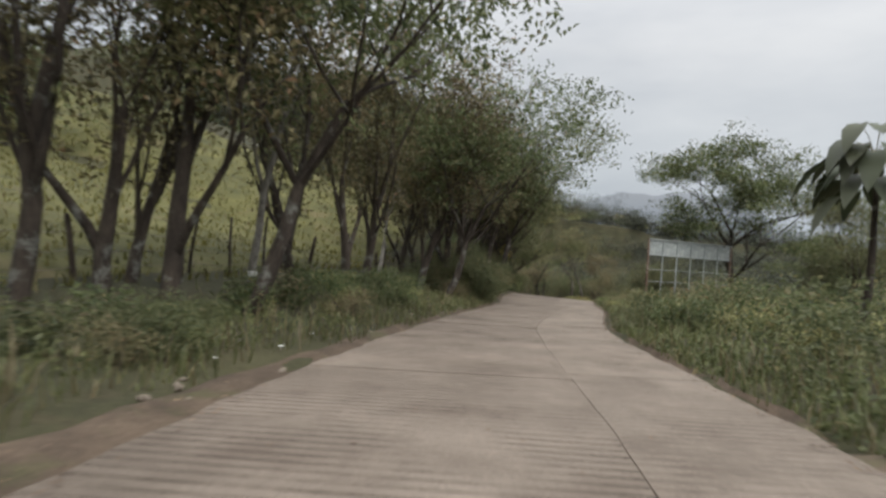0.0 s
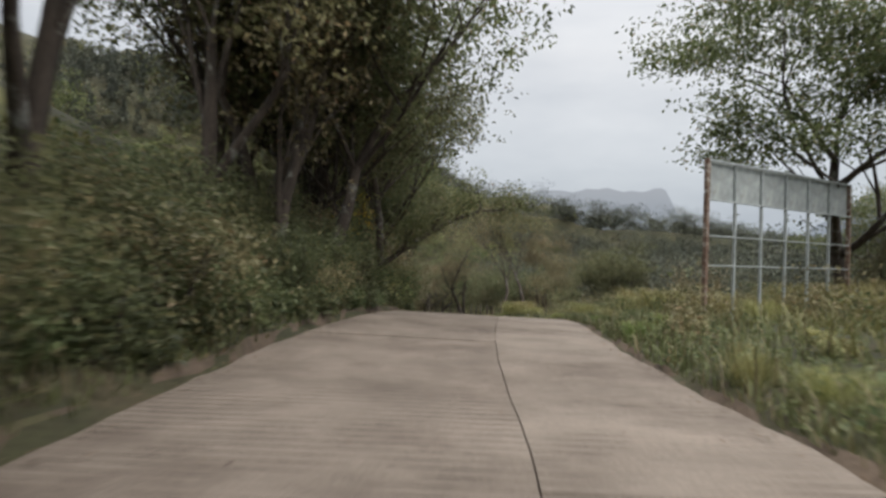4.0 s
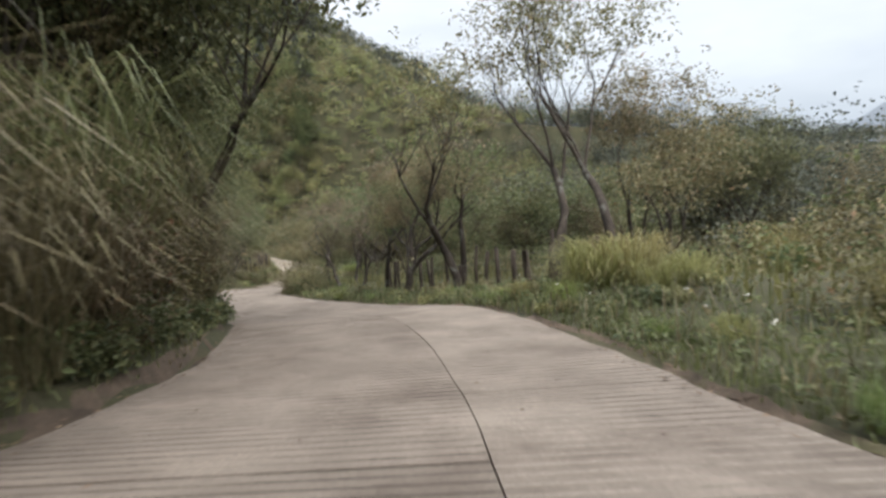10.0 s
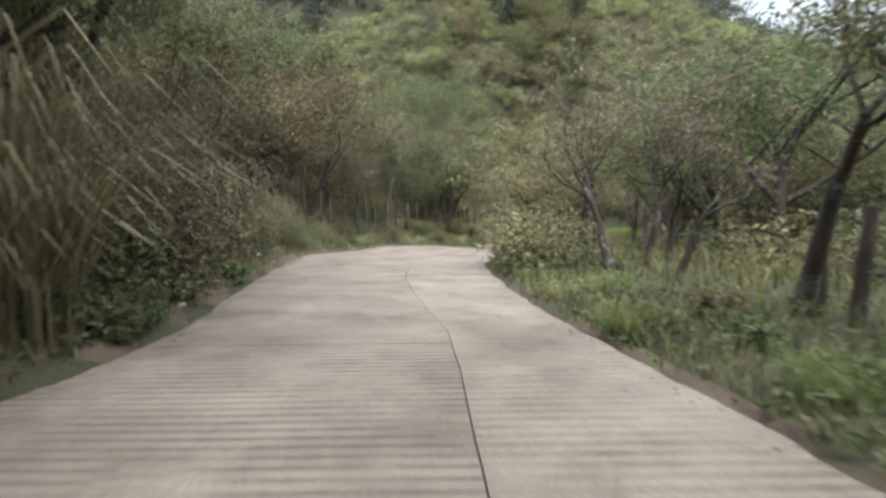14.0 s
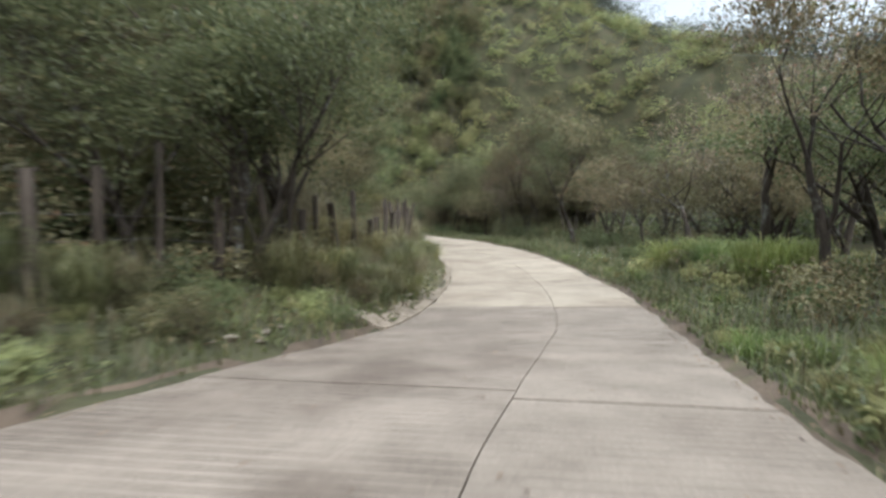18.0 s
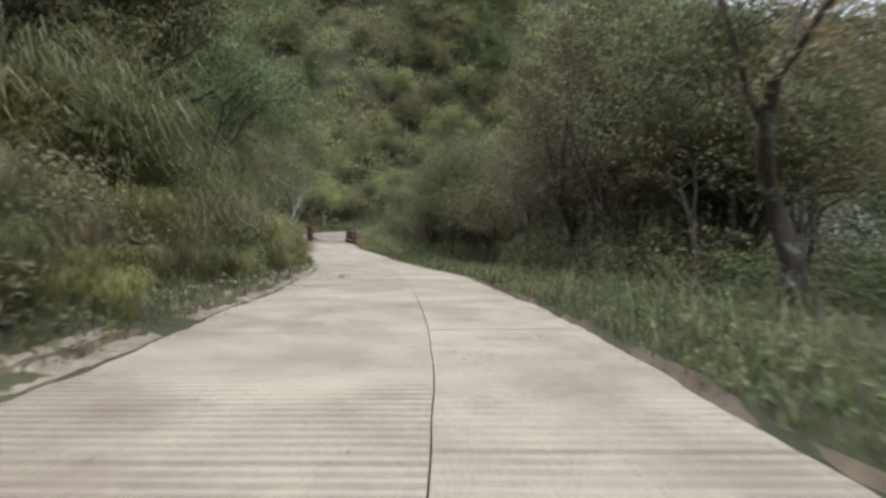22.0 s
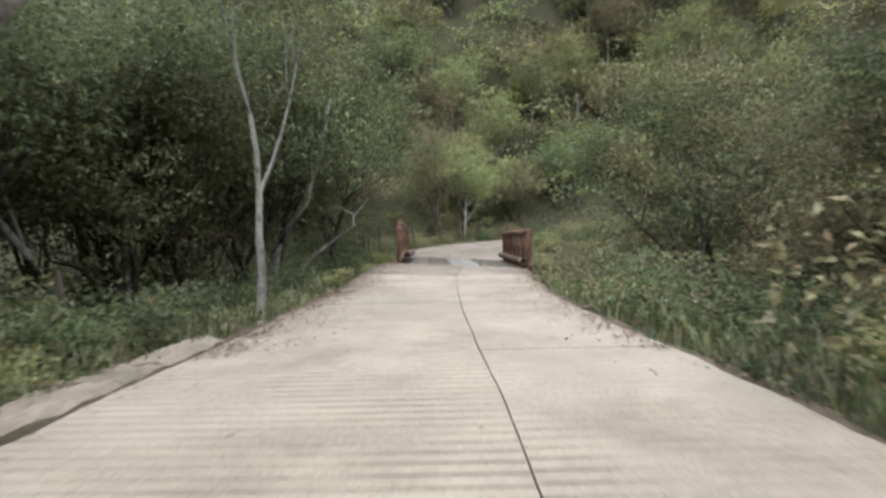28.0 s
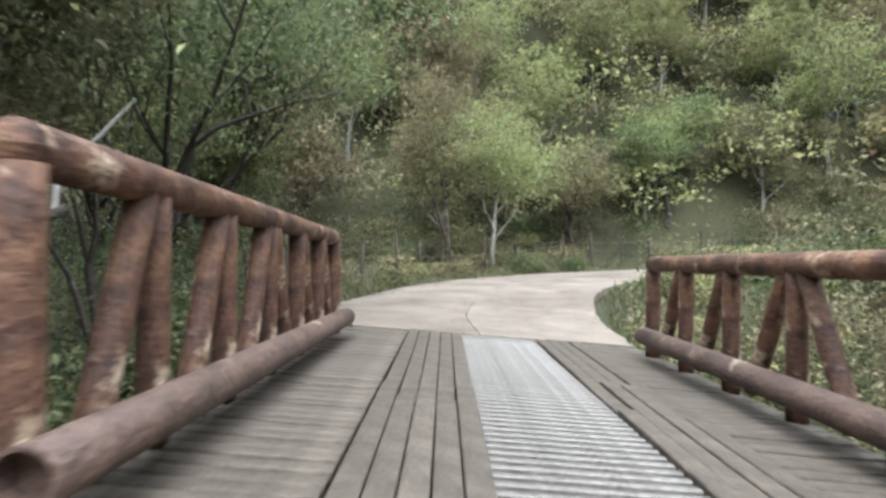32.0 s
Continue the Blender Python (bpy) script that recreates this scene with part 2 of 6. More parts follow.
STONE = surface("pale_stone", [(0.3, (0.13, 0.107, 0.085)), (0.7, (0.28, 0.238, 0.19))], 4, 8, 0.9, 22, 0.8, tone=0.5)
DEAD_LEAF = leafy("dead_leaf", (0.05, 0.034, 0.024), (0.15, 0.105, 0.068), (0.28, 0.2, 0.12), 0.1, 0.8)
LEAF_DEEP = leafy("deep_green_leaf", (0.052, 0.064, 0.032), (0.150, 0.162, 0.078), (0.22, 0.19, 0.09), 0.45)
LEAF_MID = leafy("mid_green_leaf", (0.056, 0.078, 0.033), (0.158, 0.182, 0.081), (0.252, 0.208, 0.114), 0.42)
LEAF_OLIVE = leafy("olive_leaf", (0.095, 0.091, 0.045), (0.240, 0.215, 0.114), (0.303, 0.195, 0.114))
LEAF_DRY = leafy("drying_leaf", (0.088, 0.072, 0.049), (0.214, 0.169, 0.122), (0.303, 0.182, 0.114))
# light green, lightened further to stand for haze beyond the bridge
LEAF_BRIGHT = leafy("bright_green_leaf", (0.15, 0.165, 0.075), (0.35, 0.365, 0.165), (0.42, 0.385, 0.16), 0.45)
# far leaves: green greyed to stand for the haze of distance
LEAF_FAR = leafy("haze_greyed_far_leaf", (0.055, 0.062, 0.045), (0.125, 0.131, 0.092), (0.16, 0.145, 0.10), 0.35)
LEAF_FAR_DARK = leafy("dark_haze_greyed_far_leaf", (0.036, 0.042, 0.033), (0.078, 0.085, 0.064), (0.11, 0.10, 0.075), 0.35)
LEAF_BROWN = leafy("brown_green_leaf", (0.052, 0.044, 0.026), (0.132, 0.115, 0.056), (0.19, 0.115, 0.065))
GRASS_MAT = leafy("grass_blade", (0.058, 0.066, 0.025), (0.148, 0.155, 0.065), (0.242, 0.200, 0.115), 0.35)
GRASS_DRY = leafy("dry_grass_blade", (0.075, 0.064, 0.033), (0.185, 0.158, 0.088), (0.25, 0.215, 0.145), 0.35)
MEADOW = leafy("meadow_blade", (0.075, 0.078, 0.022), (0.165, 0.158, 0.048), (0.13, 0.10, 0.05), 0.4)
MEADOW_TURF = surface("meadow_turf", [(0.3, (0.045, 0.046, 0.018)), (0.7, (0.12, 0.115, 0.04))], 0.5, 8, 0.95, 14, 0.8, spots=((0.12, 0.10, 0.05), 0.5, 0.55, 0.7))
CANE_GREEN = leafy("fresh_cane_blade", (0.09, 0.12, 0.03), (0.20, 0.245, 0.075), (0.27, 0.26, 0.10), 0.45)
CANE_YELLOW = leafy("yellow_green_blade", (0.13, 0.125, 0.045), (0.27, 0.255, 0.10), (0.33, 0.27, 0.14), 0.45)
MEADOW_DRY = leafy("rough_grass_blade", (0.075, 0.078, 0.027), (0.185, 0.18, 0.07), (0.25, 0.205, 0.11), 0.4)
LEAF_LARGE = leafy("dark_large_leaf", (0.028, 0.034, 0.02), (0.06, 0.07, 0.038), None, 0.12)
FLOWER_Y = leafy("yellow_flower", (0.485, 0.300, 0.037), (0.601, 0.420, 0.062))
FLOWER_W = leafy("white_flower", (0.60, 0.585, 0.54), (0.74, 0.72, 0.67))

# ---- plan of the road ----
def hermite_path(step=0.05):
    t = np.array([r[0] for r in PATH])
    e = np.array([r[1] for r in PATH])
    roll = np.array([r[3] for r in PATH])
    tt = np.arange(t[0], t[-1] + 1e-6, step)
    slope = np.gradient(e, t, axis=0)
    k = np.clip(np.searchsorted(t, tt, side="right") - 1, 0, len(t) - 2)
    h = (t[k + 1] - t[k])[:, None]
    u = ((tt - t[k]) / (t[k + 1] - t[k]))[:, None]
    p = ((1 + 2 * u) * (1 - u) ** 2 * e[k] + u * (1 - u) ** 2 * h * slope[k]
         + u * u * (3 - 2 * u) * e[k + 1] + u * u * (u - 1) * h * slope[k + 1])
    return p, np.interp(tt, t, roll)


EYE = 1.3


def road_line():
    """The road under the camera's way, drawn on before its start and past the bridge: rows of x, y, z, lean, one a metre."""
    p, roll = hermite_path()
    s = np.r_[0, np.cumsum(np.hypot(*np.diff(p[:, :2], axis=0).T))]
    q = np.arange(0, s[-1], 0.5)
    x, y, z, r = (np.interp(q, s, c) for c in (p[:, 0], p[:, 1], p[:, 2] - EYE, roll))
    first = np.array([x[0] - x[12], y[0] - y[12]])
    first /= np.hypot(*first)
    back = np.arange(45, 0, -0.5)[:, None]
    x = np.r_[x[0] + back[:, 0] * first[0], x]
    y = np.r_[y[0] + back[:, 0] * first[1], y]
    z = np.r_[np.full(len(back), z[0]), z]
    r = np.r_[np.full(len(back), r[0]), r]
    # past the end: the bridge straight on, then a bend to the right
    yaw = radians(27.5)
    ex, ey, ez = [x[-1]], [y[-1]], [z[-1]]
    for k in range(150):
        run = k * 0.5
        if 12.5 < run < 34:
            yaw -= radians(100) / 43
        ex.append(ex[-1] - 0.5 * math.sin(yaw))
        ey.append(ey[-1] + 0.5 * math.cos(yaw))
        ez.append(-12.62 + max(0, run - 11) * 0.035)
    x, y, z = np.r_[x, ex[1:]], np.r_[y, ey[1:]], np.r_[z, ez[1:]]
    r = np.r_[r, np.zeros(150)]
    k = np.exp(-0.5 * (np.arange(-12, 13) / 4.0) ** 2)
    k /= k.sum()
    soft = lambda v: np.convolve(np.pad(v, 12, "edge"), k, "valid")
    return soft(x), soft(y), soft(z), soft(r)


RX, RY, RZ, RROLL = road_line()
RS = np.arange(len(RX)) * 0.5 - 45.0
RT = np.stack([np.gradient(RX), np.gradient(RY)], 1)
RT /= np.hypot(*RT.T)[:, None]
RN = np.stack([RT[:, 1], -RT[:, 0]], 1)
RLEAN = np.sin(np.radians(RROLL)) * 0.6
# at the bridge the road takes the deck's height and side slope
MEET = np.clip((RS - 202.5) / 6.5, 0, 1) * np.clip((227 - RS) / 8, 0, 1)
MEET = MEET * MEET * (3 - 2 * MEET)
RLEAN = RLEAN * (1 - MEET) - 0.066 * MEET
RZ = RZ * (1 - MEET) + (-12.55 - 0.012 * (RS - 210.5)) * MEET
# metres along the road, and how far its left edge, middle joint and right edge lie to the right of the camera's way
ROAD = np.array([(-45, -2.6, 0.9, 2.7), (6, -2.7, 1.0, 2.8), (18, -2.5, 0.5, 2.5), (40, -3.4, 0.2, 2.4), (49, -3.6, 0.05, 2.6),
                 (64, -3.6, 0.3, 2.8), (72, -2.9, 0.5, 2.8), (85, -3.5, 0.25, 2.4), (93, -3.2, 0.35, 2.1), (101, -4.2, -0.4, 2.0),
                 (108, -5.2, -0.8, 1.8), (113, -4.8, -0.7, 1.75), (121, -3.9, -0.3, 2.1), (128, -3.4, 0.0, 2.2), (145, -3.5, -0.2, 2.1),
                 (160, -3.7, 0.1, 2.55), (177, -2.8, 0.65, 2.7), (194, -2.8, 0.45, 2.55), (200, -2.6, 0.3, 2.2), (206, -2.2, 0.4, 2.4),
                 (208.6, -2.0, 0.55, 2.7), (210.6, -1.8, 0.6, 2.8), (217, -1.2, 0.6, 2.9), (221, -2.4, 0.4, 3.2), (300, -2.8, 0.0, 2.8)])
END_S = 210.55


def edge(s, k):
    return np.interp(s, ROAD[:, 0], ROAD[:, k])


def on_road(s, lat):
    """World place of points s metres along the road and lat to the right of the camera's way, on the road's plane."""
    s, lat = np.asarray(s, float), np.asarray(lat, float)
    x, y, z = (np.interp(s, RS, c) for c in (RX, RY, RZ))
    nx, ny, ln = (np.interp(s, RS, c) for c in (RN[:, 0], RN[:, 1], RLEAN))
    return np.stack([x + nx * lat, y + ny * lat, z + ln * np.clip(lat, -6, 6)], -1)


def along(x, y):
    """Metres along the road and to its right of places in the plan."""
    x, y = np.atleast_1d(np.asarray(x, float)), np.atleast_1d(np.asarray(y, float))
    s, lat = np.empty(x.shape), np.empty(x.shape)
    for a in range(0, len(x), 4000):
        dx, dy = x[a:a + 4000, None] - RX, y[a:a + 4000, None] - RY
        k = np.argmin(dx * dx + dy * dy, 1)
        i = np.arange(len(k))
        s[a:a + 4000] = RS[k] + dx[i, k] * RT[k, 0] + dy[i, k] * RT[k, 1]
        far = np.hypot(dx[i, k], dy[i, k])
        lat[a:a + 4000] = np.sign(dx[i, k] * RN[k, 0] + dy[i, k] * RN[k, 1]) * far
    return s, lat


def wave(x, y, scale, seed=0.0):
    """Smooth unevenness of about one unit."""
    x, y = x / scale + seed, y / scale - seed
    return (np.sin(x * 1.7 + 1.3 * np.sin(y * 1.1)) + np.sin(y * 2.1 + 1.7 * np.sin(x * 0.9 + 1)) + 0.5 * np.sin(3.3 * x + 2.9 * y)) / 2.5


# rise of the ground beside the road: at 1.5, 5, 12 and 30 m from its edge
LEFT = np.array([(-45, 0.1, 0.5, 1.5, 4.5), (10, 0.1, 0.45, 1.6, 4.5), (32, 0.3, 1.2, 3.0, 7), (45, 0.8, 3.2, 6.5, 13), (75, 0.8, 3.4, 7.0, 15), (98, 0.5, 2.2, 6.5, 15),
                 (108, 0.3, 1.2, 4.0, 13), (122, 0.4, 1.6, 4.5, 13), (130, 0.75, 2.4, 5.2, 13), (165, 0.85, 2.7, 5.8, 13), (180, 0.8, 2.2, 4.2, 10), (188, 0.3, 0.8, 2.0, 7), (196, -0.1, -0.3, 0.2, 4),
                 (203, -0.3, -1.2, -1.4, 1), (208, -0.8, -2.4, -2.8, -1), (216, -0.8, -2.4, -3.0, 1), (224, 0.0, 0.3, 1.5, 8), (260, 0.2, 1.5, 5, 14)])
RIGHT = np.array([(-45, 0.1, 0.2, 0.3, 0), (40, 0.15, 0.4, 0.5, 0), (60, 0.15, 0.45, 0.6, -1), (85, 0.1, 0.3, 0.3, -2), (110, 0.1, 0.3, 0.1, -3),
                  (150, 0.1, 0.3, 0.2, -2), (185, 0.05, 0.1, -0.2, -2.5), (198, -0.1, -0.5, -1.2, -3), (206, -0.6, -2.0, -2.8, -3), (216, -0.8, -2.4, -3.0, -2),
                  (224, 0.0, 0.0, 0.0, 1), (260, 0.0, 0.2, 0.6, 2)])


def ground_z(x, y):
    x, y = np.atleast_1d(np.asarray(x, float)), np.atleast_1d(np.asarray(y, float))
    s, lat = along(x, y)
    sc = np.clip(s, RS[0], RS[-1])
    z = np.interp(sc, RS, RZ)
    ln = np.interp(sc, RS, RLEAN)
    le, re = edge(sc, 1), edge(sc, 3)
    out = np.where(lat < 0, le - lat, lat - re)
    rise = np.zeros(x.shape)
    for table, mine in ((LEFT, lat < 0), (RIGHT, lat >= 0)):
        h = np.stack([np.interp(sc, table[:, 0], table[:, k]) for k in range(1, 5)], -1)
        d = np.array([0, 1.5, 5, 12, 30])
        o = np.clip(out, 0, 30)
        k = np.clip(np.searchsorted(d, o, side="right") - 1, 0, 3)
        hh = np.concatenate([np.zeros((len(x), 1)), h], 1)
        i = np.arange(len(x))
        u = (o - d[k]) / (d[k + 1] - d[k])
        rise = np.where(mine, hh[i, k] + u * (hh[i, k + 1] - hh[i, k]), rise)
    bump = wave(x, y, 3.0) * 0.12 + wave(x, y, 9.0, 4) * 0.35
    near = np.clip(out / 4, 0, 1)
    base = z + ln * np.clip(lat, -6, 6) + rise + bump * near - 0.05
    # hills: west of the road, ahead beyond the stream, and a lower one to the east
    west = np.clip(-lat - 30, 0, 400) * (0.1 + 0.25 / (1 + np.exp((70 - y) / 14))) / (1 + np.exp((x + 5) / 10))
    west = 70 * (1 - np.exp(-west / 70))
    top = 9 + 75 / (1 + np.exp((x - 22) / 26)) + 75 / (1 + np.exp((x + 40) / 18))
    top = top * (1 + 0.22 * wave(x, y, 50, 9) + 0.1 * wave(x, y, 19, 5))
    up = np.clip(y - 226 - 0.12 * x + 14 * wave(x, y, 60, 2) * 0.4, 0, 900) * 1.05
    north = top * (1 - np.exp(-up / top)) * np.clip((np.abs(lat) - 6) / 14, 0, 1)
    east = 9 * (1 - np.exp(-np.clip(x - 140, 0, 900) * 0.1 / 9))
    far = np.clip((out - 25) / 60, 0, 1)
    hill = np.maximum(np.maximum(west, north), east) + far * (wave(x, y, 35, 7) * 3.5 + wave(x, y, 14, 3) * 1.2)
    under = np.where(out < 0.25, -0.22, 0.0) - 2.6 * np.clip(1 - np.abs(s - 214.0) / 4.2, 0, 0.35) / 0.35 * (out < 1.2)
    return base + hill + under


# ---- mesh helpers ----
def mesh_of(name, verts, faces, mat, smooth=False):
    me = bpy.data.meshes.new(name)
    verts = np.ascontiguousarray(verts, dtype=np.float32).reshape(-1, 3)
    if isinstance(faces, np.ndarray):
        n, k = faces.shape
        me.vertices.add(len(verts))
        me.vertices.foreach_set("co", verts.ravel())
        me.loops.add(n * k)
        me.loops.foreach_set("vertex_index", np.ascontiguousarray(faces, dtype=np.int32).ravel())
        me.polygons.add(n)
        me.polygons.foreach_set("loop_start", np.arange(n, dtype=np.int32) * k)
        me.update(calc_edges=True)
    else:
        me.from_pydata(verts.tolist(), [], faces)
    me.materials.append(mat)
    me.polygons.foreach_set("use_smooth", np.full(len(me.polygons), smooth, dtype=bool))
    return me


def thing(name, verts, faces, mat, label, category, group="", kind="", smooth=False):
    return tagged(new(name, mesh_of(name, verts, faces, mat, smooth)), label, category, group, kind)


def empty(name, m, label, category, group="", kind=""):
    ob = new(name)
    ob.matrix_world = m
    return tagged(ob, label, category, group, kind)


def child(name, me, parent, m=None, label=""):
    ob = new(name, me)
    ob.parent = parent
    if m is not None:
        ob.matrix_basis = m
    return tagged(ob, label)


def part(name, bm, mat, parent, label="", m=None):
    """Links a bmesh as one mesh object under a thing or a part."""
    me = bpy.data.meshes.new(name)
    bm.to_mesh(me)
    bm.free()
    me.materials.append(mat)
    return child(name, me, parent, m, label)


def sheet(nu, nv):
    a = np.arange(nu * nv).reshape(nu, nv)
    return np.stack([a[:-1, :-1], a[1:, :-1], a[1:, 1:], a[:-1, 1:]], -1).reshape(-1, 4)


def tubes(lines, sides=6):
    """Tapered tubes along lines of (place, radius)."""
    vs, fs, n = [], [], 0
    for pts, rad in lines:
        pts, rad = np.asarray(pts, float), np.asarray(rad, float)
        d = np.gradient(pts, axis=0)
        d /= np.linalg.norm(d, axis=1)[:, None] + 1e-9
        ref = np.where(np.abs(d[:, 2:3]) < 0.9, [[0, 0, 1.0]], [[1.0, 0, 0]])
        u = np.cross(d, ref)
        u /= np.linalg.norm(u, axis=1)[:, None] + 1e-9
        w = np.cross(d, u)
        a = np.linspace(0, 2 * np.pi, sides, endpoint=False)
        ring = pts[:, None] + rad[:, None, None] * (np.cos(a)[None, :, None] * u[:, None] + np.sin(a)[None, :, None] * w[:, None])
        vs.append(ring.reshape(-1, 3))
        k = len(pts)
        i, j = np.meshgrid(np.arange(k - 1), np.arange(sides), indexing="ij")
        j2 = (j + 1) % sides
        fs.append(np.stack([n + i * sides + j, n + i * sides + j2, n + (i + 1) * sides + j2, n + (i + 1) * sides + j], -1).reshape(-1, 4))
        n += k * sides
    return np.concatenate(vs), np.concatenate(fs)


def leaves(rng, at, length, width, droop=0.3, spread=1.0, fold=0.25):
    """Folded, pointed leaves, one quad each, growing at the given places."""
    n = len(at)
    d = rng.normal(size=(n, 3)) * (1, 1, 0.6) * spread + (0, 0, -droop)
    d /= np.linalg.norm(d, axis=1)[:, None] + 1e-9
    side = np.cross(d, rng.normal(size=(n, 3)) * 0.5 + (0, 0, 1))
    side /= np.linalg.norm(side, axis=1)[:, None] + 1e-9
    up = np.cross(side, d)
    ln = length * rng.uniform(0.6, 1.25, (n, 1))
    wd = width * rng.uniform(0.7, 1.2, (n, 1))
    mid = at + d * ln * 0.45
    v = np.stack([at, mid + side * wd * 0.5 + up * wd * fold, at + d * ln - up * ln * 0.12, mid - side * wd * 0.5 + up * wd * fold], 1)
    return v.reshape(-1, 3), np.arange(n * 4).reshape(n, 4)


def blades(rng, at, height, width, lean=0.35):
    """Grass blades: two bent quads' worth in one folded strip."""
    n = len(at)
    a = rng.uniform(0, 2 * np.pi, n)
    side = np.stack([np.cos(a), np.sin(a), 0 * a], -1)
    over = np.stack([-np.sin(a), np.cos(a), 0 * a], -1) * rng.uniform(0.1, 1.0, (n, 1)) * lean
    h = height * rng.uniform(0.5, 1.3, (n, 1)) if np.isscalar(height) else (height * rng.uniform(0.6, 1.25, n))[:, None]
    w = width * rng.uniform(0.6, 1.3, (n, 1))
    z = np.array([0, 0, 1.0])
    m = at + z * h * 0.6 + over * h * 0.35
    t = at + z * h * 0.95 + over * h * 1.1
    v = np.stack([at - side * w * 0.5, at + side * w * 0.5, m + side * w * 0.4, m - side * w * 0.4, t], 1).reshape(-1, 3)
    b = np.arange(n)[:, None] * 5
    return v, b


def blade_mesh(name, rng, at, height, width, mat, lean=0.35):
    v, b = blades(rng, at, height, width, lean)
    q = np.concatenate([b + [[0, 1, 2]], b + [[0, 2, 3]], b + [[3, 2, 4]]], 0)
    return mesh_of(name, v, q, mat)

# ---- ground ----
def build_ground():
    def axis(lo, hi, step, reach):
        a = np.arange(lo, hi + step, step)
        grow = [step]
        while sum(grow) < reach:
            grow.append(grow[-1] * 1.16)
        g = np.cumsum(grow)
        return np.r_[lo - g[::-1], a, a[-1] + g]
    xs, ys = axis(-45, 45, 1.0, 2600), axis(-35, 250, 1.0, 2600)
    gx, gy = np.meshgrid(xs, ys, indexing="ij")
    z = ground_z(gx.ravel(), gy.ravel())
    far = np.hypot(gx.ravel(), gy.ravel() - 110)
    z -= np.clip(far - 700, 0, 3000) * 0.06
    v = np.stack([gx.ravel(), gy.ravel(), z], -1)
    g = thing("ground", v, sheet(len(xs), len(ys)), GRASS_GROUND, "hilly ground of grass, weeds and dark soil", "ground", kind="structure", smooth=True)
    # bare earth beside the road
    for side, name in ((1, "dirt_verge"), (-1, "dirt_verge")):
        s = np.arange(-30, END_S - 2, 0.8)
        e = edge(s, 1 if side == 1 else 3)
        rows = []
        for k, o in enumerate((-0.25, 0.12, 0.3, 0.5, 0.75) if side == 1 else (-0.25, 0.06, 0.16, 0.26, 0.4)):
            o = o * (0.6 if side == 1 and k else 1)
            o = o * (1 + (1.2 * np.clip(1 - np.abs(s - 3) / 22, 0, 1) if side == 1 else 0) + 0.5 * np.clip(1 - np.abs(s - (100 if side == 1 else 125)) / 25, 0, 1)) if k else o + 0 * s
            lat = e - side * (o + (0.12 * wave(s * 1.7, s * 0.3 + k, 1.0) if k else 0))
            p = on_road(s, lat)
            gz = ground_z(p[:, 0], p[:, 1])
            p[:, 2] = np.where(k < 1, p[:, 2] - 0.10, np.maximum(gz + 0.035 + 0.02 * wave(s * 3, s + k, 1.0), p[:, 2] - 0.06 if k == 1 else -99)) - (0.12 if k == 4 else 0)
            rows.append(p)
        v = np.stack(rows, 1).reshape(-1, 3)
        thing(name, v, sheet(len(s), 5), SOIL, "strip of bare brown earth along the road's edge", "verge", kind="structure", smooth=True)
    return g


GROUND = build_ground()


def far_hills():
    rng = np.random.default_rng(5)
    m, n, l = material("hazy_mountain_glow")
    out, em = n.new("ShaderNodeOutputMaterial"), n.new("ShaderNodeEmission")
    # haze and cloud painted into the glow: bluer at the foot, paler upwards
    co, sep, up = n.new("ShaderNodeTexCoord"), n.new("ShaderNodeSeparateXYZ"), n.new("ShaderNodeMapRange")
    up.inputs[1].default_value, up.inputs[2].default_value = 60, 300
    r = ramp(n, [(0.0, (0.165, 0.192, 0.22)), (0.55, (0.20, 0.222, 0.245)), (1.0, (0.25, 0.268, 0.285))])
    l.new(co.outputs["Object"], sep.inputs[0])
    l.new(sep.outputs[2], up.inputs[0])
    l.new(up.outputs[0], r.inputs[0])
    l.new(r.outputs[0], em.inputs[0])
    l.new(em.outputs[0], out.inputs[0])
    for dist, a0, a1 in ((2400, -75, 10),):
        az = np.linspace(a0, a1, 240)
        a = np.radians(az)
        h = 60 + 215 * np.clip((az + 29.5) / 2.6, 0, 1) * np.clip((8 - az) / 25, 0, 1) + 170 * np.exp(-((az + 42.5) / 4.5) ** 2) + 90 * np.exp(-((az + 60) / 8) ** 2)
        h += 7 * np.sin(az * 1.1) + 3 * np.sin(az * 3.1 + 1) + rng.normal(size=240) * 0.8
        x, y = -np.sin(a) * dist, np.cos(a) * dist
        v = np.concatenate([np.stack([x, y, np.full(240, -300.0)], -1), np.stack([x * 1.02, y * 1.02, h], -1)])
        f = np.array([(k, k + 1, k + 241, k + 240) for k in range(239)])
        thing("backdrop", v, f, m, "distant blue-grey mountain ridge, glowing, its haze and cloud painted in", "mountains", kind="structure")


far_hills()

